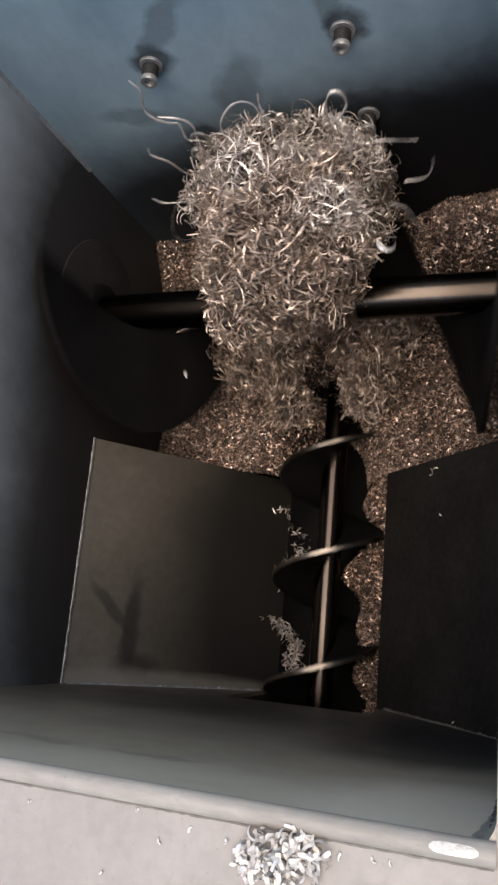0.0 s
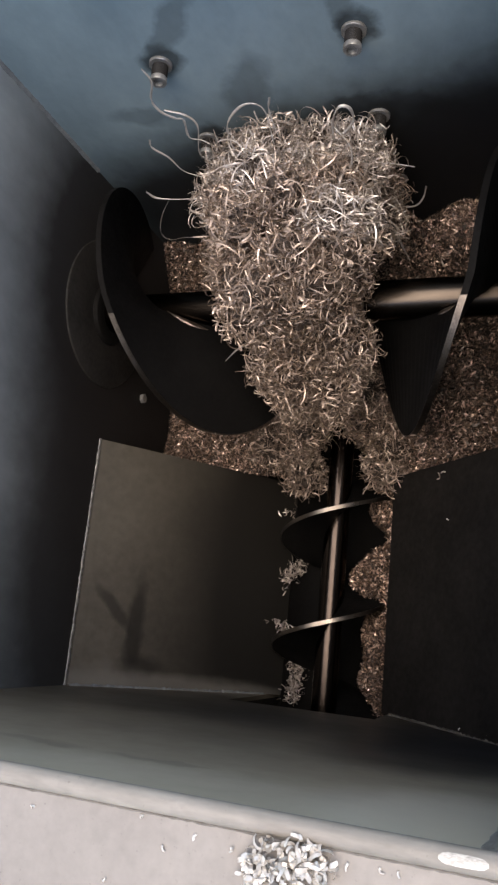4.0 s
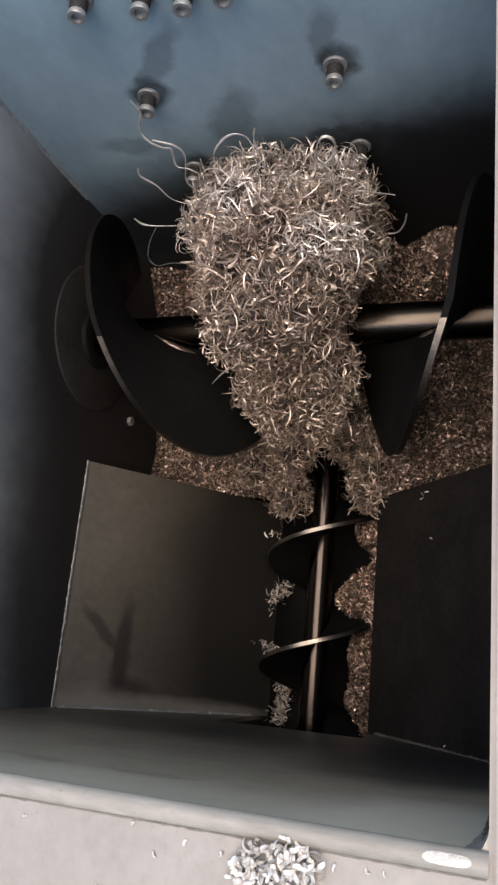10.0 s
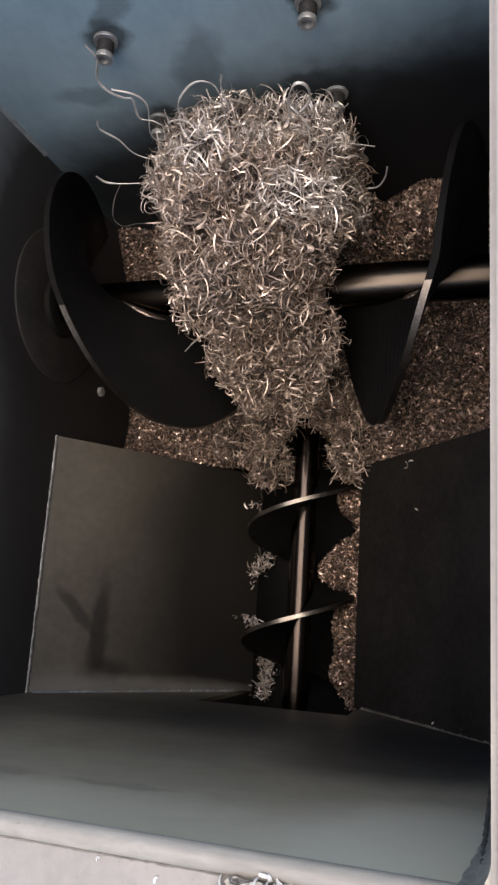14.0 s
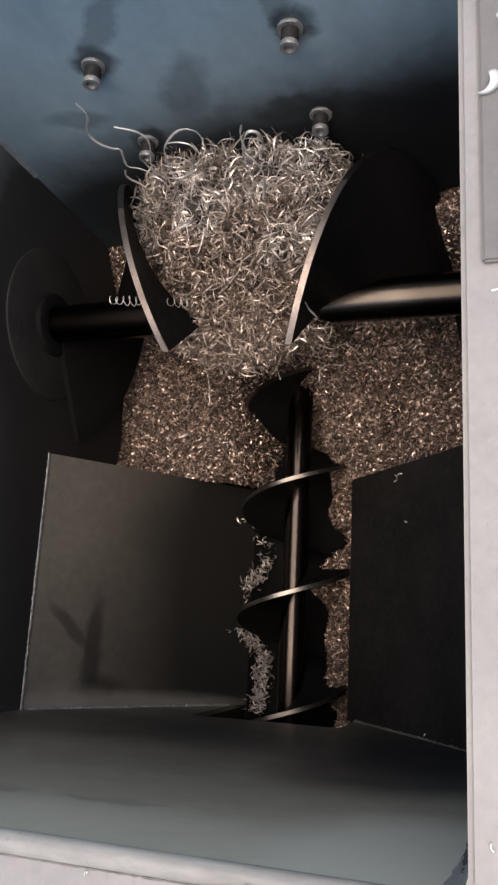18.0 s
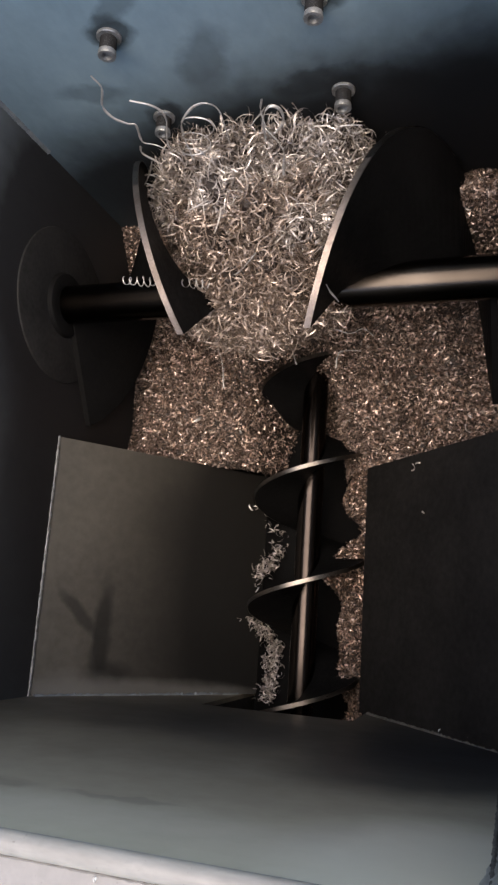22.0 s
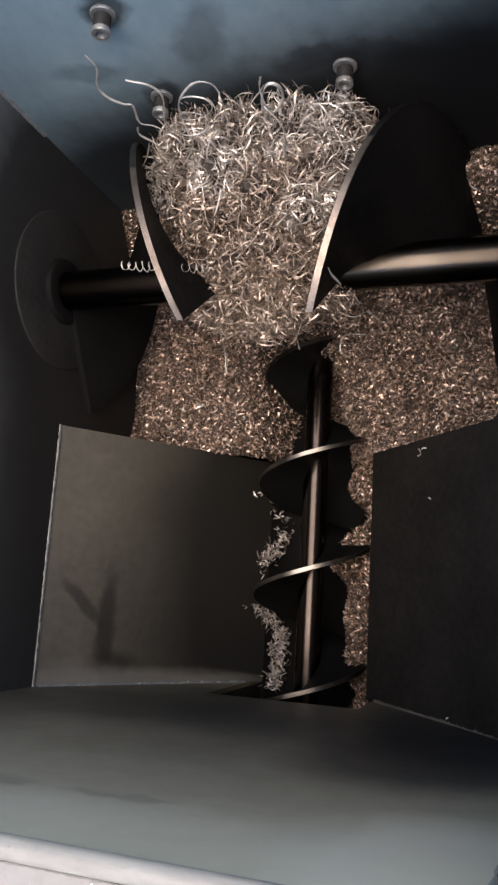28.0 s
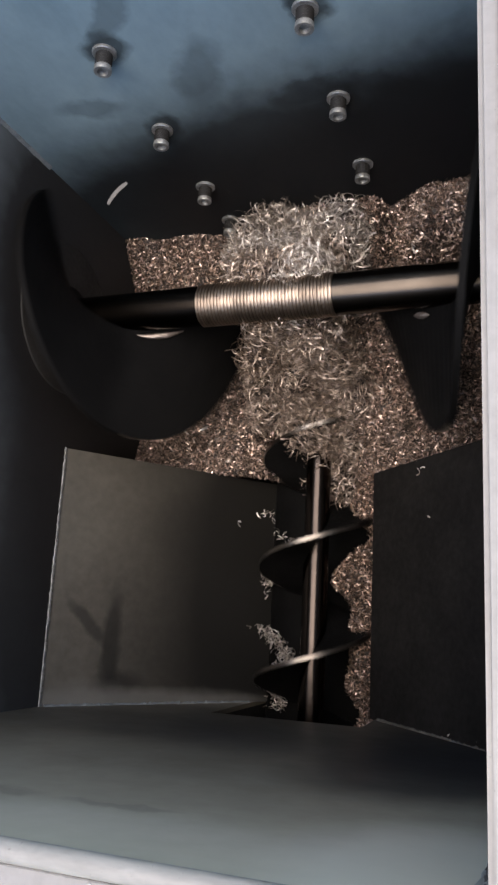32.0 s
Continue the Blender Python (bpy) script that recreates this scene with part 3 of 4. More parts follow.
for k in range(25):
    z = -0.2 + 0.194 * k / 24
    w = 0.002 + 0.016 * (k / 24) ** 1.6 + 0.0006 * math.sin(k * 2.1)
    rings.append([bm.verts.new((XR - w + w * math.sin(a), YN + w - w * math.cos(a), z)) for a in (math.pi / 2 * m / 8 for m in range(9))] + [bm.verts.new((XR, YN, z))])
for p, q in zip(rings, rings[1:]):
    for m in range(9):
        bm.faces.new((p[m], p[m + 1], q[m + 1], q[m]))
bm.faces.new(rings[-1])
setting(part("corner_fillet", bm, M_FILLET), "ground grey weld fillet widening towards the rim corner", "weld")


# ---- shaft end on the side wall ----
def end_bearing():
    base = new("end_bearing")
    base.matrix_world = pose(XL, AY, AZ)
    bm = bmesh.new()
    lathe(bm, [(0.0, 0.1), (0.002, 0.0995), (0.0035, 0.096), (0.0035, 0.05)], "x", 56)
    part("flange", bm, M_DARK, base, "dark greasy round flange")
    bm = bmesh.new()
    lathe(bm, [(0.0036, 0.042), (0.009, 0.04), (0.0105, 0.037), (0.0105, 0.028)], "x", 40)
    part("housing", bm, M_FLIGHT, base)
    bm = bmesh.new()
    lathe(bm, [(0.0, 0.007), (0.005, 0.007), (0.0058, 0.006), (0.0058, 0.003)], "x", 6, (0.0, -0.08, -0.125))
    part("bolt_head", bm, M_BOLT, base, "worn bright bolt head")
    return tagged(base, "dark greasy round bearing flange on the hopper wall", "bearing")


end_bearing()


# ---- plug on the side wall ----
def wall_plug():
    base = new("wall_plug")
    base.matrix_world = pose(XL, 0.078, -0.275)
    bm = bmesh.new()
    lathe(bm, [(0.0, 0.0185), (0.007, 0.0185), (0.0085, 0.017), (0.0085, 0.0135), (0.006, 0.0125)], "x", 36)
    part("collar", bm, M_BOLT, base, "bright worn collar")
    bm = bmesh.new()
    lathe(bm, [(0.0, 0.0124), (0.0065, 0.0124), (0.0068, 0.011)], "x", 28)
    part("plug_face", bm, M_WALL, base, "grey recessed face")
    return tagged(base, "round steel plug with a bright collar in the side wall", "plug")


wall_plug()


# ---- chip bed ----
def bed_height(x, y):
    z = -0.695 + 0.1 * np.clip((y - 0.4) / 0.17, 0, 1) ** 1.2
    near = np.clip((0.36 - y) / 0.1, 0, 1)
    z = z - 0.09 * near * np.exp(-((x - FX) / 0.085) ** 2)
    z = z - 0.1 * np.exp(-((x - FX + 0.012) / 0.055) ** 4) * np.clip((0.4 - y) / 0.03, 0, 1)
    back = np.clip((y - 0.45) / 0.1, 0, 1)
    z = z + back * np.interp(x, [XL, -0.45, -0.4, -0.33, -0.25, -0.18, -0.165, -0.12, -0.03], [-0.012, -0.022, -0.03, 0.008, 0.022, 0.02, -0.012, 0.006, 0.024])
    z = z + 0.05 * np.exp(-((x + 0.2) / 0.06) ** 2) * np.exp(-((y - 0.3) / 0.06) ** 2)
    z = z + 0.07 * np.exp(-((x - FX) / 0.13) ** 2) * np.clip((y - 0.33) / 0.08, 0, 1) * np.clip((0.56 - y) / 0.1, 0, 1)
    return z + 0.128 * np.exp(-((y - 0.502) / 0.05) ** 2) * np.clip((x + 0.158) / 0.05, 0, 1)


def lumps(x, y, scale, seed):
    return np.array([noise.noise(Vector((a * scale, b * scale, seed))) for a, b in zip(x.ravel(), y.ravel())]).reshape(x.shape)


def sheet(xs, ys, height):
    gx, gy = np.meshgrid(xs, ys)
    gz = height(gx, gy)
    n, m = len(xs), len(ys)
    top = np.stack([gx, gy, gz], 2).reshape(-1, 3)
    k = (np.arange(m - 1)[:, None] * n + np.arange(n - 1)).ravel()
    faces = np.stack([k, k + 1, k + n + 1, k + n], 1)
    return top, faces


rng = np.random.default_rng(4)


def chip_mesh(seed, length, radius, width, mat):
    rg = np.random.default_rng(seed)
    v, f = ribbons(1, (0, 0, 0), (0, 0, 0), rg, (length, length), (radius, radius), (width, width), 8, (0.0, 0.004))
    me = bpy.data.meshes.new("chip")
    me.from_pydata([tuple(p) for p in v - v.mean(0)], [], [tuple(q) for q in f])
    me.shade_smooth()
    me.materials.append(mat)
    return me


def chip_bed():
    def height(x, y):
        return bed_height(x, y) + 0.012 * lumps(x, y, 22, 0.3) + 0.006 * lumps(x, y, 70, 2.3)
    v, f = sheet(np.linspace(XL, XR, 90), np.linspace(PLATE_Y + 0.001, YF, 60), height)
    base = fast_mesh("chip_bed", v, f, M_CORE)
    n = 62000
    x, y = rng.uniform(XL, XR, n), rng.uniform(PLATE_Y, YF, n)
    z = bed_height(x, y) + 0.012 * lumps(x, y, 22, 0.3) + rng.uniform(-0.001, 0.004, n)
    cloud = ribbons(n, None, None, rng, (0.004, 0.014), (0.0016, 0.006), (0.001, 0.0028), 4, (0, 0.003), np.stack([x, y, z], 1))
    fast_mesh("chip_scatter", *cloud, M_CHIP, base)
    kinds = [chip_mesh(90 + k, rng.uniform(0.009, 0.018), rng.uniform(0.003, 0.008), rng.uniform(0.0018, 0.0034), M_CURL if k % 3 else M_CHIP) for k in range(14)]
    for k in range(280):
        x, y = rng.uniform(XL + 0.01, XR - 0.01), rng.uniform(PLATE_Y + 0.01, YF - 0.01)
        z = float(bed_height(np.array(x), np.array(y))) + 0.012 * noise.noise(Vector((x * 22, y * 22, 0.3))) + 0.003
        ob = new("chip", kinds[k % 14])
        ob.parent = base
        ob.matrix_basis = pose(x, y, z, *rng.uniform(-180, 180, 3))
    return tagged(base, "bed of small brown metal chips under the cross auger", "metal chips", kind="stuff")


def trough_chips():
    def fill(x, y):
        q = np.clip((x - FX) / 0.08, -1, 1)
        return np.clip((q - 0.38 - 0.7 * lumps(0 * x + 3, y, 17, 2.9)) / 0.3, 0, 1), np.clip((-q - 0.5) / 0.3, 0, 1) * np.clip((0.1 - y) / 0.05, 0.15, 1) * 0.35

    def side(x, y):
        a, b = fill(x, y)
        return -0.845 + 0.105 * a + 0.07 * b + 0.024 * (a + b) * lumps(x, y, 26, 5.0)
    v, f = sheet(np.linspace(FX - 0.082, FX + 0.084, 36), np.linspace(-0.3, PLATE_Y + 0.02, 80), side)
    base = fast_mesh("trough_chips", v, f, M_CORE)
    n = 16000
    x, y = rng.uniform(FX - 0.08, FX + 0.082, n), rng.uniform(-0.25, PLATE_Y + 0.02, n)
    a, b = fill(x, y)
    keep = a + b > rng.uniform(0.1, 0.9, n)
    x, y = x[keep], y[keep]
    n = len(x)
    z = side(x, y) + rng.uniform(-0.001, 0.006, n)
    cloud = ribbons(n, None, None, rng, (0.005, 0.018), (0.002, 0.006), (0.001, 0.0026), 5, (0, 0.004), np.stack([x, y, z], 1))
    fast_mesh("chip_scatter", *cloud, M_CHIP, base)
    # curls caught between the trough wall and the screw
    n = 620
    y = np.concatenate([rng.uniform(-0.1, 0.016, 440), rng.normal(0.098, 0.014, 150), rng.normal(0.15, 0.006, 18), rng.normal(0.18, 0.004, 12)])
    x = np.interp(y, [-0.1, -0.02, 0.016, 0.06, 0.081, 0.12, 0.15, 0.18], [-0.35, -0.345, -0.374, -0.37, -0.366, -0.348, -0.352, -0.372]) + rng.normal(0, 0.0055, n)
    z = np.where(x < FX - 0.077, -0.504 - 1.435 * (x - XL), FZ - np.sqrt(0.0081 - np.minimum(0.0059, (x - FX) ** 2))) + rng.uniform(0.002, 0.018, n)
    cloud = ribbons(n, None, None, rng, (0.005, 0.02), (0.0025, 0.007), (0.0009, 0.0024), 9, (0, 0.006), np.stack([x, y, z], 1))
    fast_mesh("curl_scatter", *cloud, M_CURL, base)
    return tagged(base, "small silvery brown metal chips lying along the feed auger", "metal chips", kind="stuff")


chip_bed()
trough_chips()


# ---- tangled pile of turnings ----


def mound_one(y):
    """Top, centre and half width of the first mound by depth y."""
    top = np.interp(y, [0.24, 0.31, 0.35, 0.42, 0.5, 0.567], [-0.52, -0.39, -0.285, -0.265, -0.285, -0.335])
    half = np.interp(y, [0.24, 0.3, 0.36, 0.45, 0.567], [0.04, 0.05, 0.075, 0.105, 0.09])
    return top, np.interp(y, [0.24, 0.3, 0.4, 0.567], [-0.29, -0.268, -0.262, -0.275]), half


def mound_two(y):
    top = np.interp(y, [0.24, 0.325, 0.35, 0.42, 0.5, 0.567], [-0.6, -0.5, -0.41, -0.385, -0.36, -0.355])
    half = np.interp(y, [0.24, 0.3, 0.36, 0.45, 0.567], [0.05, 0.055, 0.07, 0.118, 0.13])
    return top, -0.29, half


def mound_three(y):
    top = np.interp(y, [0.24, 0.34, 0.42, 0.5, 0.567], [-0.72, -0.62, -0.45, -0.53, -0.56])
    half = np.interp(y, [0.24, 0.36, 0.41, 0.45, 0.567], [0.07, 0.08, 0.03, 0.07, 0.08])
    return top, -0.28, half


def pile():
    base = new("turnings_pile")
    r = np.random.default_rng(11)
    seeds, tries = [], 0
    while len(seeds) < 64 and tries < 20000:
        tries += 1
        y, u, d = r.uniform(0.288, 0.545), r.uniform(-1, 1), r.uniform(0.018, 0.09)
        top, c, half = mound_one(y)
        p = np.array([c + u * half * 0.85, y, top - d - 0.05 * u * u])
        if all(np.linalg.norm(p - q[0]) > 0.034 for q in seeds):
            seeds.append((p, u, d))
    for x, y, z in ((-0.348, 0.27, -0.7), (-0.338, 0.315, -0.665), (-0.34, 0.235, -0.735), (-0.325, 0.285, -0.67), (-0.215, 0.3, -0.68), (-0.225, 0.335, -0.65), (-0.3, 0.33, -0.64), (-0.378, 0.264, -0.682), (-0.405, 0.305, -0.675), (-0.238, 0.3, -0.668), (-0.203, 0.266, -0.682), (-0.183, 0.312, -0.678), (-0.214, 0.24, -0.7)):
        seeds.append((np.array([x, y, z]), r.uniform(-0.5, 0.5), 0.06))
    clumps = []
    for p, u, d in seeds:
        low = p[1] + 0.5 * (p[2] + 0.3) + r.uniform(-0.08, 0.08) < 0.43
        mat = M_CURL_BROWN if low else M_CURL
        spread = (0.036, 0.036, 0.036)
        coarse = r.uniform(0.75, 1.3)
        many = r.uniform(0.75, 1.2)
        cloud = join(ribbons(int(210 * many), (0, 0, 0), spread, r, (0.01 * coarse, 0.036 * coarse), (0.004, 0.014), (0.0008, 0.0021), 9),
                     ribbons(int(120 * many), (0, 0, 0), spread, r, (0.022, 0.055) if low else (0.028, 0.075), (0.0055, 0.019), (0.0008, 0.0016), 13),
                     ribbons(int(110 * many), (0, 0, 0), spread, r, (0.008, 0.028), (0.002, 0.006), (0.0008, 0.002), 9),
                     ribbons(26, (0, 0, 0), spread, r, (0.005, 0.013), (0.004, 0.01), (0.002, 0.0044), 5),
                     ribbons(3, (0, 0, 0), spread, r, (0.05, 0.08), (0.0025, 0.004), (0.0012, 0.0018), 36, (0.001, 0.0025)))
        ob = tagged(fast_mesh("clump", *cloud, mat, base), kind="stuff")
        bm = bmesh.new()
        bmesh.ops.create_icosphere(bm, subdivisions=3, radius=0.02)
        for v in bm.verts:
            v.co *= 1 + 0.45 * noise.noise(v.co * 70 + Vector(p) * 9) + 0.25 * noise.noise(v.co * 260)
        part("packed_core", bm, M_CORE, ob, "packed chips, coloured dark for the shaded gaps", smooth=False)
        for _ in range(5):
            way = r.normal(size=3)
            way[2] = abs(way[2]) + 0.3
            way[1] -= 0.3
            way *= 0.028 / np.linalg.norm(way)
            fast_mesh("curl", *ribbons(1, way, (0.004,) * 3, r, (0.03, 0.075), (0.006, 0.02), (0.001, 0.0022), 16, (0.0, 0.006)), mat, ob)
        clumps.append((ob, p, u, d))
    tagged(base, "tangled pile of curled brown and silver steel turnings over the auger", "metal turnings")
    return clumps


CLUMPS = pile()

# ---- long curls sticking out of the pile ----
def wire(points, r, parent, label, twist=3.0):
    """A long thin turning through the given points, flat in section and slowly twisting."""
    p = np.array(points)
    t = np.linspace(0, len(p) - 1, 6 * len(p))
    k = np.clip(t.astype(int), 0, len(p) - 2)
    u = (t - k)[:, None]
    q = np.concatenate([[2 * p[0] - p[1]], p, [2 * p[-1] - p[-2]]])
    a, b, c, d = q[k], q[k + 1], q[k + 2], q[k + 3]
    line = 0.5 * (2 * b + (c - a) * u + (2 * a - 5 * b + 4 * c - d) * u**2 + (3 * b - a - 3 * c + d) * u**3)
    verts, faces = [], []
    for n, (x, way) in enumerate(zip(line, np.gradient(line, axis=0))):
        way = Vector(way).normalized()
        e = way.cross(Vector((0.3, 0.2, 1))).normalized()
        f = way.cross(e)
        turn = twist * n / len(line)
        for m in range(6):
            g = math.tau * m / 6
            o = e * math.cos(turn) * math.cos(g) + f * math.sin(turn) * math.cos(g) + 0.4 * math.sin(g) * (f * math.cos(turn) - e * math.sin(turn))
            verts.append(Vector(x) + o * r * 0.74)
    for n in range(len(line) - 1):
        for m in range(6):
            faces.append((6 * n + m, 6 * n + (m + 1) % 6, 6 * n + 6 + (m + 1) % 6, 6 * n + 6 + m))
    return mesh_ob("long_curl", verts, faces, M_WIRE, parent, True, label)


PILE = CLUMPS[0][0].parent
WIRES = [
    wire([(-0.393, 0.545, -0.207), (-0.39, 0.543, -0.225), (-0.403, 0.542, -0.25), (-0.4, 0.54, -0.268), (-0.389, 0.54, -0.282), (-0.381, 0.54, -0.287), (-0.386, 0.538, -0.314), (-0.37, 0.535, -0.32), (-0.35, 0.53, -0.34)], 0.0019, PILE, "long pale curled turning"),
    wire([(-0.395, 0.54, -0.266), (-0.375, 0.54, -0.28), (-0.37, 0.54, -0.301), (-0.384, 0.535, -0.341), (-0.37, 0.53, -0.36)], 0.0016, PILE, "long pale curled turning"),
    wire([(-0.42, 0.52, -0.286), (-0.424, 0.52, -0.3), (-0.413, 0.52, -0.322), (-0.402, 0.515, -0.345), (-0.37, 0.51, -0.36)], 0.0016, PILE, "long pale curled turning"),
    wire([(-0.456, 0.5, -0.354), (-0.451, 0.5, -0.368), (-0.435, 0.5, -0.375), (-0.4, 0.5, -0.38)], 0.0019, PILE, "long pale curled turning"),
    wire([(-0.435, 0.5, -0.375), (-0.46, 0.5, -0.407), (-0.482, 0.5, -0.447), (-0.48, 0.5, -0.47), (-0.45, 0.495, -0.459), (-0.41, 0.48, -0.44)], 0.0008, PILE, "thin curled turning"),
    wire([(-0.18, 0.5, -0.345), (-0.161, 0.5, -0.352), (-0.136, 0.5, -0.363)], 0.0016, PILE, "long pale curled turning"),
    wire([(-0.175, 0.45, -0.39), (-0.162, 0.45, -0.408), (-0.159, 0.45, -0.449), (-0.156, 0.45, -0.478)], 0.0017, PILE, "long pale curled turning"),
    wire([(-0.386, 0.33, -0.488), (-0.356, 0.33, -0.45), (-0.323, 0.33, -0.419), (-0.3, 0.34, -0.4)], 0.0016, PILE, "long pale curled turning"),
    wire([(-0.316, 0.49, -0.3), (-0.316, 0.5, -0.27), (-0.308, 0.5, -0.248), (-0.288, 0.5, -0.229), (-0.273, 0.5, -0.228), (-0.266, 0.5, -0.243), (-0.268, 0.49, -0.28)], 0.0018, PILE, "long pale curled turning"),
    wire([(-0.255, 0.5, -0.222), (-0.262, 0.5, -0.243), (-0.26, 0.49, -0.28)], 0.0015, PILE, "long pale curled turning"),
    wire([(-0.21, 0.5, -0.3), (-0.204, 0.5, -0.27), (-0.193, 0.5, -0.25), (-0.183, 0.5, -0.254), (-0.184, 0.5, -0.274), (-0.197, 0.495, -0.285), (-0.2, 0.49, -0.268), (-0.188, 0.48, -0.29), (-0.195, 0.47, -0.32)], 0.0022, PILE, "wide pale looped turning"),
    wire([(-0.302, 0.484, -0.35), (-0.293, 0.458, -0.345), (-0.285, 0.433, -0.35), (-0.284, 0.401, -0.36)], 0.0016, PILE, "long pale curled turning"),
    wire([(-0.299, 0.42, -0.35), (-0.276, 0.415, -0.345), (-0.257, 0.409, -0.35), (-0.239, 0.413, -0.345), (-0.226, 0.405, -0.352)], 0.0017, PILE, "long pale curled turning"),
    wire([(-0.277, 0.391, -0.36), (-0.274, 0.407, -0.355), (-0.264, 0.414, -0.36), (-0.246, 0.414, -0.365)], 0.0016, PILE, "long pale curled turning"),
    wire([(-0.279, 0.43, -0.34), (-0.27, 0.399, -0.335), (-0.266, 0.38, -0.35)], 0.0018, PILE, "long pale curled turning"),
    wire([(-0.335, 0.5, -0.325), (-0.35, 0.5, -0.35), (-0.375, 0.5, -0.38), (-0.388, 0.5, -0.4), (-0.38, 0.5, -0.416), (-0.368, 0.5, -0.4), (-0.36, 0.5, -0.375), (-0.335, 0.5, -0.36)], 0.0013, PILE, "long pale looped turning"),
    wire([(-0.129, 0.5, -0.403), (-0.135, 0.5, -0.425), (-0.147, 0.5, -0.442), (-0.17, 0.5, -0.44)], 0.0014, PILE, "long pale curled turning"),
]
# a tight spring-like turning, deep in the pile at first
COIL = wire([(-0.048 + 0.0014 * k, 0.005 * math.cos(k * 1.26 + 0.5 * math.sin(k * 0.31)), (0.0045 + 0.001 * math.sin(k * 0.43)) * math.sin(k * 1.26) - 0.0004 * k) for k in range(66)], 0.0009, PILE, "tight spring-shaped turning")
SPRING = wire([(-0.012 + 0.0009 * k, 0.0, 0.0045 * abs(math.sin(k * 0.5)) + 0.0002 * k) for k in range(32)], 0.001, PILE, "short springy turning")
PIN = wire([(-0.0125, 0.0, -0.015), (-0.004, 0.0, -0.004), (0.006, 0.0, 0.006), (0.0125, 0.0, 0.0145)], 0.0012, PILE, "straight pale turning")
RING = wire([(0.014 * math.cos(k * 0.6), 0.0015 * k - 0.015, 0.02 * math.sin(k * 0.6) - 0.0008 * k) for k in range(20)], 0.0012, PILE, "open ring of pale turning")
BARB = wire([(-0.01, 0.0, 0.002), (0.002, 0.0, 0.0006), (0.014, 0.0, -0.0012)], 0.0012, PILE, "straight pale turning")
HOOK = wire([(-0.001, 0.0, 0.018), (-0.0012, 0.0, 0.004), (0.0005, 0.0, -0.009), (0.0015, 0.0, -0.018)], 0.0014, PILE, "short pale turning at the end of the flight")
LOOPS = wire([(0.013 * math.cos(k * 0.7) * (1 + 0.02 * k), 0.002 * k - 0.03, 0.012 * math.sin(k * 0.7)) for k in range(24)], 0.0012, PILE, "loosely looped turning")


# ---- spilled chips on the flange ----
def loose_chip(x, y, z, length, radius, width, seed, name="loose_chip", label="single bright metal chip lying on the painted flange", mat=None):
    rg = np.random.default_rng(seed)
    v, f = ribbons(1, (0, 0, 0), (0, 0, 0), rg, (length, length), (radius, radius), (width, width), 12, (0.0, 0.004))
    v = v - v.mean(0)
    v[:, 2] *= 0.45
    v = v + np.array([x, y, z - v[:, 2].min() + 0.0002])
    ob = fast_mesh(name, v, f, mat or M_WHITE)
    m = ob.modifiers.new("gauge", "SOLIDIFY")
    m.thickness = 0.0006
    return tagged(ob, label, "metal chip", "loose chips on the flange")


rg = np.random.default_rng(5)
heap = new("spilled_chips")
heap.matrix_world = pose(-0.114, -0.1065, -0.0025)
kinds = [chip_mesh(200 + k, rg.uniform(0.004, 0.011), rg.uniform(0.002, 0.006), rg.uniform(0.0016, 0.0036), M_WHITE) for k in range(12)]
for k in range(190):
    a, q = rg.uniform(0, math.tau), rg.random() ** 0.6
    ob = new("chip", kinds[k % 12])
    ob.parent = heap
    ob.matrix_basis = pose(0.023 * q * math.cos(a) + 0.004 * math.sin(a), 0.0145 * q * math.sin(a), 0.0025 + 0.008 * (1 - q) * rg.random(), *rg.uniform(-180, 180, 3))
tagged(heap, "small heap of bright metal chips spilled on the grey flange", "metal chips")
for k, (x, y, size) in enumerate(((-0.258, -0.103, 0.003), (-0.193, -0.0975, 0.003), (-0.179, -0.11, 0.003), (-0.163, -0.102, 0.0035), (-0.143, -0.104, 0.006), (-0.086, -0.101, 0.003), (-0.07, -0.1, 0.004), (-0.062, -0.1, 0.0025), (-0.21, -0.13, 0.003))):
    loose_chip(x, y, -0.003, size, size / 2.2, 0.0018, 40 + k)
for k, (x, y, z, size) in enumerate(((0.0, 0.296, 0.004, 0.018), (0.0075, 0.335, 0.004, 0.016), (0.008, 0.256, 0.004, 0.01), (0.0, 0.186, 0.0, 0.004), (-0.006, -0.062, 0.0, 0.003), (-0.006, -0.11, 0.0, 0.006))):
    loose_chip(x, y, z, size, size / 2.5, min(0.006, size / 2.5), 70 + k)
for k, (x, y, z, size) in enumerate(((-0.112, 0.155, -0.595, 0.004), (-0.127, 0.212, -0.612, 0.014), (-0.12, 0.216, -0.604, 0.01))):
    loose_chip(x, y, z, size, size / 2.5, 0.002, 90 + k, label="single silvery chip lying on the dark chute plate", mat=M_CURL)
for k, (x, z) in enumerate(((-0.0595, -0.5377), (-0.0528, -0.5263), (-0.0858, -0.565))):
    loose_chip(x, YN + 0.006, z, 0.006, 0.003, 0.0026, 110 + k, label="tiny silvery chip caught on the weld", mat=M_WHITE)
# ground patch on the rim; its white glint is put into the pale colour
bm = bmesh.new()
rings = []
for k in range(13):
    u = -0.98 + 1.96 * k / 12
    span = 0.45 * (1 - u**4) ** 0.5
    rings.append([bm.verts.new((-0.034 + 0.011 * u, YN + 0.0015 + 0.0061 * math.cos(a), -0.0052 + 0.0061 * math.sin(a))) for a in (1.45 + span * (m / 4 - 1) for m in range(9))])
for p, q in zip(rings, rings[1:]):
    for m in range(8):
        bm.faces.new((p[m], p[m + 1], q[m + 1], q[m]))
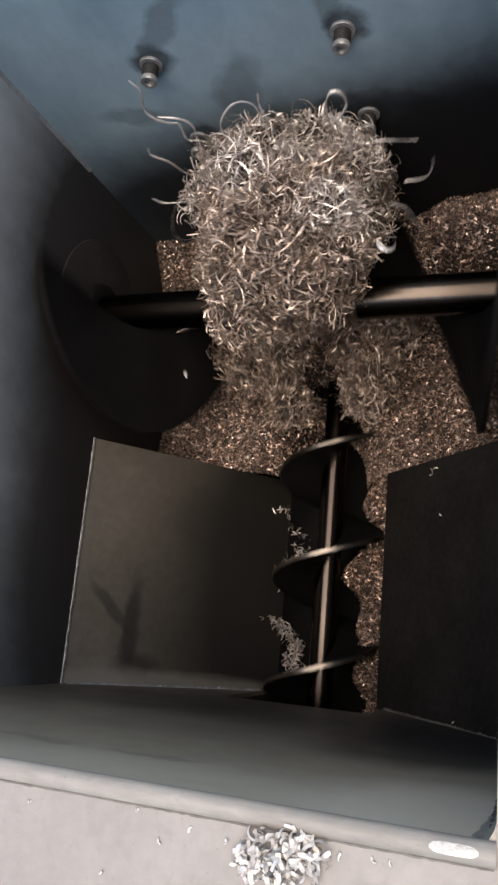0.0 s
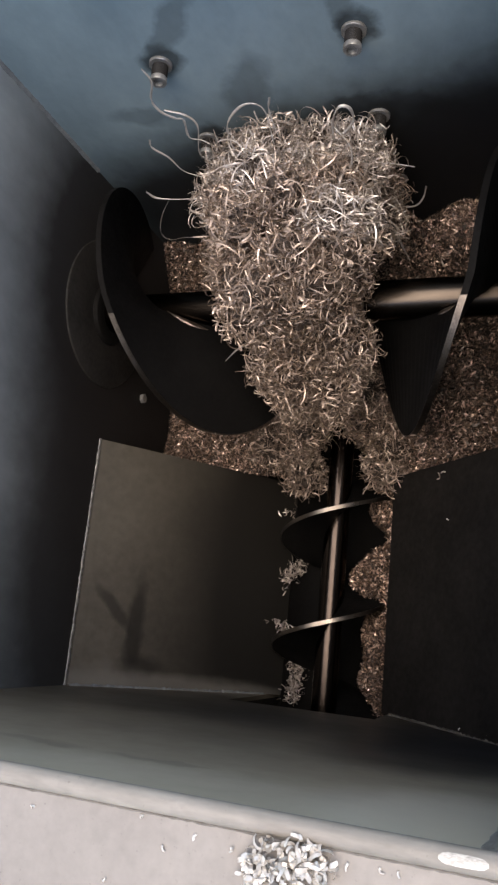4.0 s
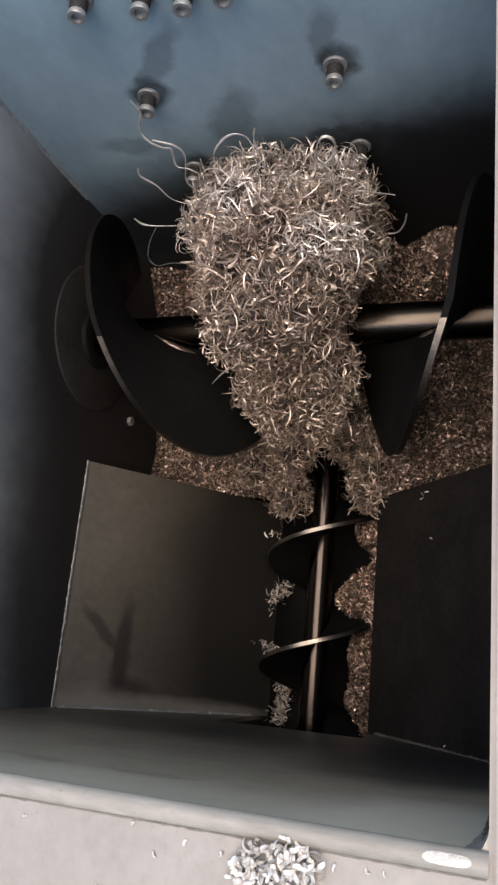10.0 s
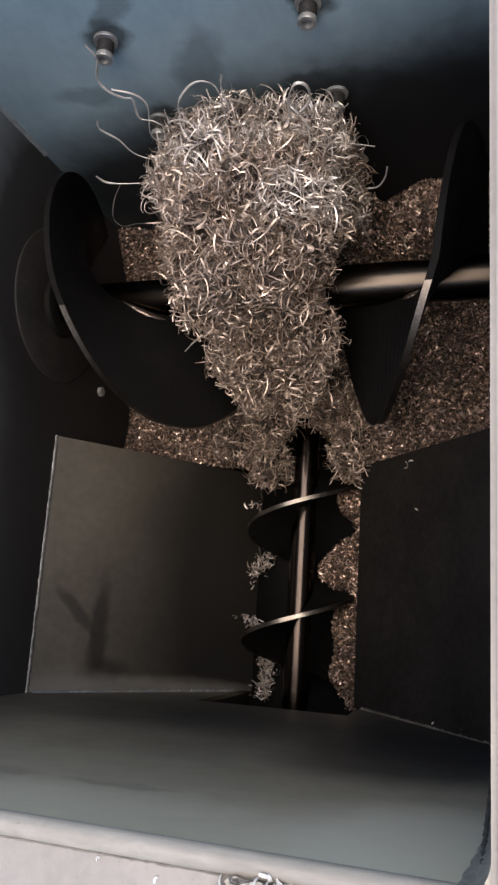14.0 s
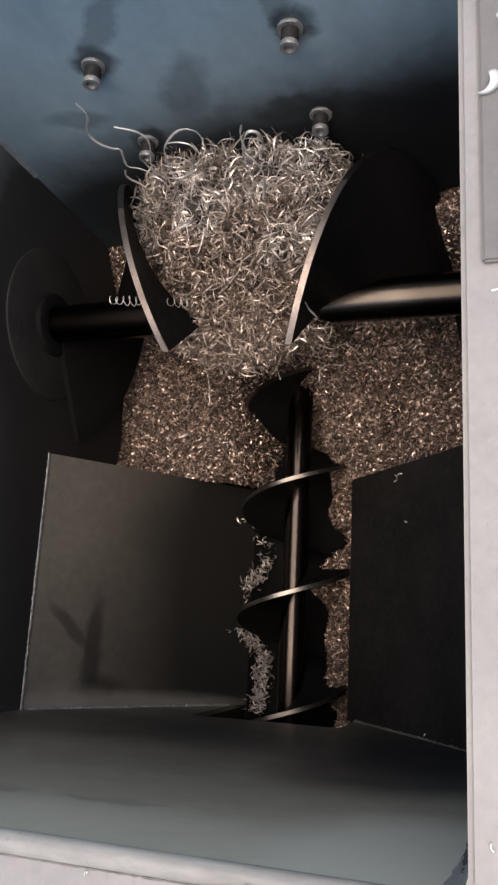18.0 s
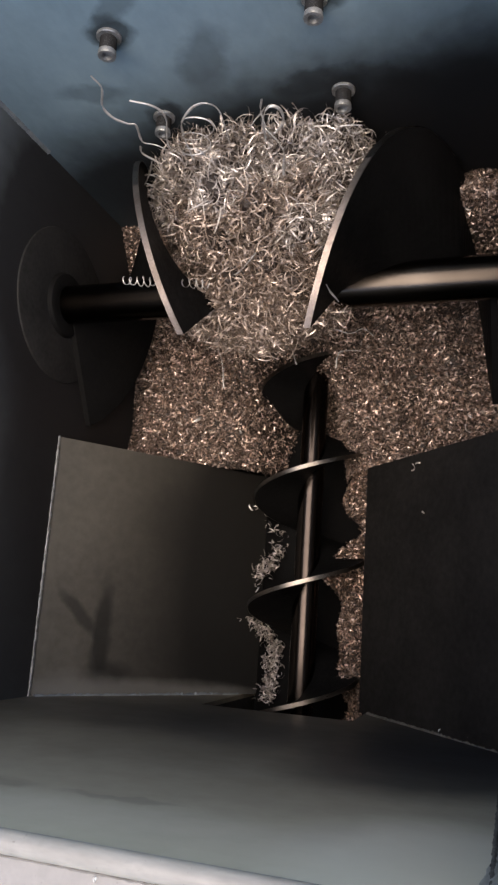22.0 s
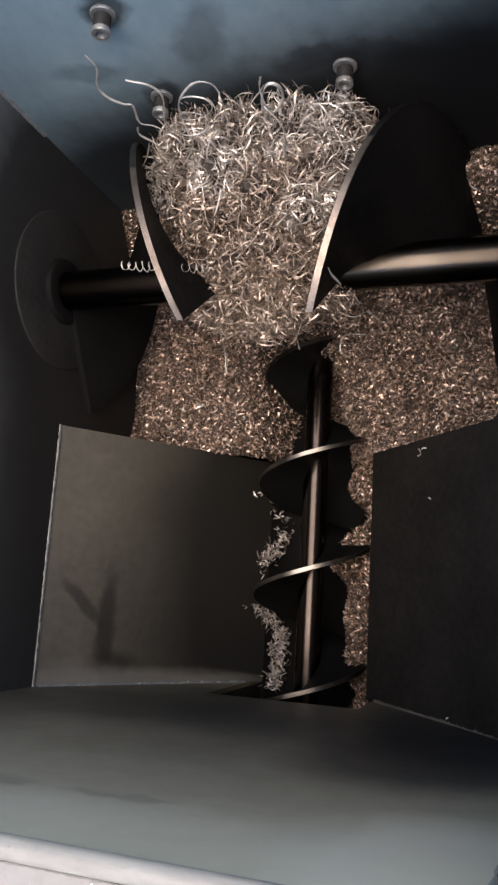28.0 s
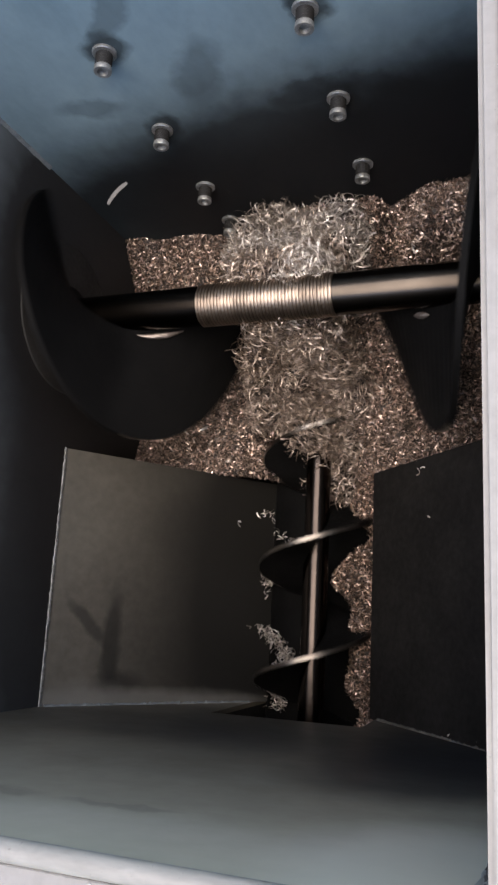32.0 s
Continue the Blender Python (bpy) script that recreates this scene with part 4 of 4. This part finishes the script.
setting(part("rim_corner_patch", bm, M_PATCH), "ground patch on the rounded rim corner, its glint painted pale", "rim")


# ---- chips flung about while the augers turn ----
FLUNG = []
for k, (length, radius, width) in enumerate(((0.034, 0.05, 0.005), (0.03, 0.008, 0.004), (0.02, 0.006, 0.003), (0.03, 0.01, 0.004), (0.022, 0.006, 0.003), (0.02, 0.005, 0.003))):
    FLUNG.append(tagged(new("flung_chip", chip_mesh(300 + k, length, radius, width, M_WIRE)), "single curled steel chip thrown up by the auger", "metal chip", "flung chips"))


# ---- what moves ----
def motions():
    spin = [(0, 475), (0.1, 400), (0.2, 325), (0.3, 240), (0.4, 152), (0.5, 66), (0.6, 4), (0.7, 0), (15.3, 0), (15.4, -4), (15.5, -22), (15.6, -60), (15.7, -118), (15.8, -186),
            (15.9, -258), (16.0, -330), (16.1, -402), (16.2, -474), (16.3, -546), (16.4, -618), (16.5, -690), (16.6, -762), (16.7, -815), (16.8, -873), (16.9, -940), (17.0, -1012),
            (17.1, -1095), (17.2, -1165), (17.3, -1187), (17.4, -1197), (17.5, -1200), (30.8, -1200), (30.9, -1270), (31.0, -1352), (31.1, -1430), (31.2, -1487), (31.3, -1548),
            (31.4, -1635), (31.5, -1720), (31.6, -1798), (31.7, -1865), (31.8, -1942), (31.9, -2027), (32.0, -2096)]
    walk(CROSS, [(t, pose(0, AY, AZ, a)) for t, a in spin])
    one = [(0, -150), (0.1, -65), (0.2, 8), (0.3, 90), (0.4, 175), (0.5, 248), (0.6, 272), (0.7, 255), (0.8, 175), (0.9, 97), (1.0, 30), (1.1, 0), (1.2, 0)]
    two = [(15.4, -836), (15.5, -820), (15.6, -775), (15.7, -715), (15.8, -650), (15.9, -580), (16.0, -508), (16.1, -437), (16.2, -366), (16.3, -295), (16.4, -224), (16.5, -153),
           (16.6, -81), (16.7, -13), (16.8, 56), (16.9, 131), (17.0, 207), (17.1, 290), (17.2, 319), (17.3, 304), (17.4, 241), (17.5, 157), (17.6, 80), (17.7, 9), (17.8, 0)]
    three = [(30.8, 0), (30.9, 45), (31.0, 121), (31.1, 200), (31.2, 283), (31.3, 340), (31.4, 408), (31.5, 492), (31.6, 572), (31.7, 645), (31.8, 712), (31.9, 798), (32.0, 874)]
    turn = one + [(t, a + 836) for t, a in two] + [(t, a + 836) for t, a in three]
    walk(FEED, [(t, pose(FX, 0, FZ, 0, -a, 0)) for t, a in turn])
    r = np.random.default_rng(23)
    for ob, p, u, d in CLUMPS:
        qy = np.interp(p[1], [0.27, 0.36, 0.55], [0.352, 0.4, 0.55])
        top, c, half = mound_two(qy)
        q = np.array([c + u * half * 0.85, qy, top - (min(d, 0.05) if qy < 0.4 else d) - 0.04 * u * u])
        top, c, half = mound_three(p[1])
        e = np.array([c + u * half * 0.85, p[1], top - d])
        tilt = r.uniform(-40, 40, 3)
        rows = []
        for t in (0, 0.1, 0.2, 0.3, 0.4, 0.5):
            j = r.uniform(-0.006, 0.006, 3)
            if p[1] < 0.335:
                j = j + np.array([0, 0.08, 0.09]) * (1 - t / 0.6)
            rows.append((t, pose(*(p + j), *r.uniform(-8, 8, 3))))
        rows += [(0.6, pose(*p)), (15.3, pose(*p))]
        for k in range(1, 22):
            w = min(1, k / (9 if p[1] < 0.35 else 14))
            w = w * w * (3 - 2 * w)
            j = r.uniform(-0.006, 0.006, 3) * (k < 20) + np.array([0, 0.06, 0.02]) * (q[1] < 0.43) * float(np.interp(k, [6, 11, 17, 19], [0, 1, 1, 0]))
            rows.append((15.3 + k * 0.1, pose(*(p + (q - p) * w + j), *(tilt * w + r.uniform(-6, 6, 3) * (k < 20)))))
        rows += [(17.6, pose(*q, *tilt)), (30.8, pose(*q, *tilt))]
        for k in range(1, 13):
            w = min(1, max(0, (k - 3.5) / 4.5))
            w = w * w * (3 - 2 * w)
            j = r.uniform(-0.008, 0.008, 3) + np.array([0, -0.03, 0.09]) * (abs(u) < 0.6) * {9: 0.6, 10: 1.0, 11: 0.5}.get(k, 0)
            j[0] -= 0.28 * min(1, k / 2) * (1 - w) * (q[0] + 0.27)
            j[2] -= 0.02 * min(1, k / 2) * (1 - w)
            rows.append((30.8 + k * 0.1, pose(*(q + (e - q) * w + j), *(tilt + tilt * w * 0.8 + r.uniform(-8, 8, 3)))))
        walk(ob, rows)

    drop = [(30.8, 0.0), (30.9, 0.01), (31.0, 0.03), (31.1, 0.05), (31.2, 0.075), (31.3, 0.11), (31.4, 0.16), (31.5, 0.21), (31.6, 0.27), (31.7, 0.33), (31.8, 0.38), (31.9, 0.41), (32.0, 0.43)]
    SHIFTS = [(-0.022, 0.0, -0.045), (0.012, -0.01, -0.012), (0.02, 0.0, -0.055), (0.05, 0.0, -0.09), (0.06, 0.0, -0.1), (-0.06, 0.0, -0.09), (-0.07, 0.02, -0.03), (0.03, 0.06, 0.02),
              (-0.015, 0.0, -0.034), (0.02, 0.0, -0.045), (-0.04, 0.0, -0.03), (-0.1, -0.08, -0.25), (0.05, -0.03, -0.23), (0.05, -0.05, -0.24), (0.0, -0.05, -0.2), (-0.05, 0.0, -0.018), (-0.08, 0.0, 0.0)]
    for n, ob in enumerate(WIRES):
        shift = Vector(SHIFTS[n])
        rows = [(0, pose(0.01, -0.01, 0.006, 4, -6, 3)), (0.2, pose(0.004, 0.006, -0.004, -3, 4, 0)), (0.4, pose(-0.004, -0.004, 0.006)), (0.6, pose(0, 0, 0)), (15.3, pose(0, 0, 0))]
        for k in range(1, 20):
            w = k / 20
            rows.append((15.3 + 0.1 * k, pose(*(shift * w + Vector(r.uniform(-0.006, 0.006, 3))), *r.uniform(-2, 2, 3))))
        rows += [(17.5, pose(*shift)), (30.8, pose(*shift))]
        rows += [(t, pose(*(shift + Vector((0.02 * d, -0.1 * d, -d))), 20 * d, -40 * d, 0)) for t, d in drop[1:]]
        walk(ob, rows)
    for ob, hid, place in ((COIL, Vector((-0.3, 0.42, -0.4)), Vector((-0.368, 0.372, -0.364))), (LOOPS, Vector((-0.3, 0.45, -0.38)), Vector((-0.322, 0.51, -0.318))),
                           (SPRING, Vector((-0.24, 0.46, -0.4)), Vector((-0.19, 0.52, -0.343))), (PIN, Vector((-0.27, 0.46, -0.38)), Vector((-0.2575, 0.52, -0.32))),
                           (RING, Vector((-0.31, 0.45, -0.4)), Vector((-0.421, 0.52, -0.413))), (BARB, Vector((-0.26, 0.46, -0.4)), Vector((-0.17, 0.52, -0.3545))),
                           (HOOK, Vector((-0.25, 0.42, -0.4)), Vector((-0.1585, 0.3, -0.27)))):
        rows = [(0, pose(*hid)), (15.3, pose(*hid)), (16.4, pose(*hid.lerp(place, 0.5), 0, 20, 0)), (17.5, pose(*place)), (30.8, pose(*place))]
        rows += [(t, pose(*(place.lerp(hid, min(1.0, 5 * (t - 30.8))) + Vector((0.1 * d, -0.1 * d, -d))), 60 * d, 0, 0)) for t, d in drop[1:]]
        walk(ob, rows)

    rest = [Vector(p) for p in ((-0.47, 0.52, -0.628), (-0.12, 0.3, -0.7), (-0.43, 0.28, -0.7), (-0.45, 0.3, -0.69), (-0.12, -0.03, -0.615), (-0.4, 0.16, -0.722))]
    flights = [
        [(31.6, rest[0]), (31.8, Vector((-0.46, 0.49, -0.45))), (32.0, Vector((-0.441, 0.5, -0.368)))],
        [(0, Vector((-0.131, 0.35, -0.26))), (0.2, Vector((-0.125, 0.32, -0.4))), (0.4, rest[1])],
        [(0, Vector((-0.414, 0.3, -0.454))), (0.2, Vector((-0.42, 0.28, -0.6))), (0.3, rest[2])],
        [(16.7, rest[3]), (16.9, Vector((-0.47, 0.4, -0.42))), (17.0, Vector((-0.475, 0.43, -0.41))), (17.3, Vector((-0.46, 0.33, -0.6))), (17.4, rest[3])],
        [(16.9, Vector((-0.09, 0.3, -0.68))), (17.1, Vector((-0.07, 0.15, -0.45))), (17.2, Vector((-0.08, 0.05, -0.48))), (17.4, rest[4])],
        [(31.0, Vector((-0.39, 0.28, -0.7))), (31.2, Vector((-0.4, 0.22, -0.58))), (31.3, Vector((-0.405, 0.19, -0.62))), (31.5, rest[5])],
    ]
    for ob, way in zip(FLUNG, flights):
        rows = [(t, pose(*p, 50 * n, 35 * n, 20 * n)) for n, (t, p) in enumerate(way)]
        if way[0][0] > 0:
            rows.insert(0, (0, rows[0][1]))
        if way[-1][0] < 32:
            rows.append((32, rows[-1][1]))
        walk(ob, rows)


motions()
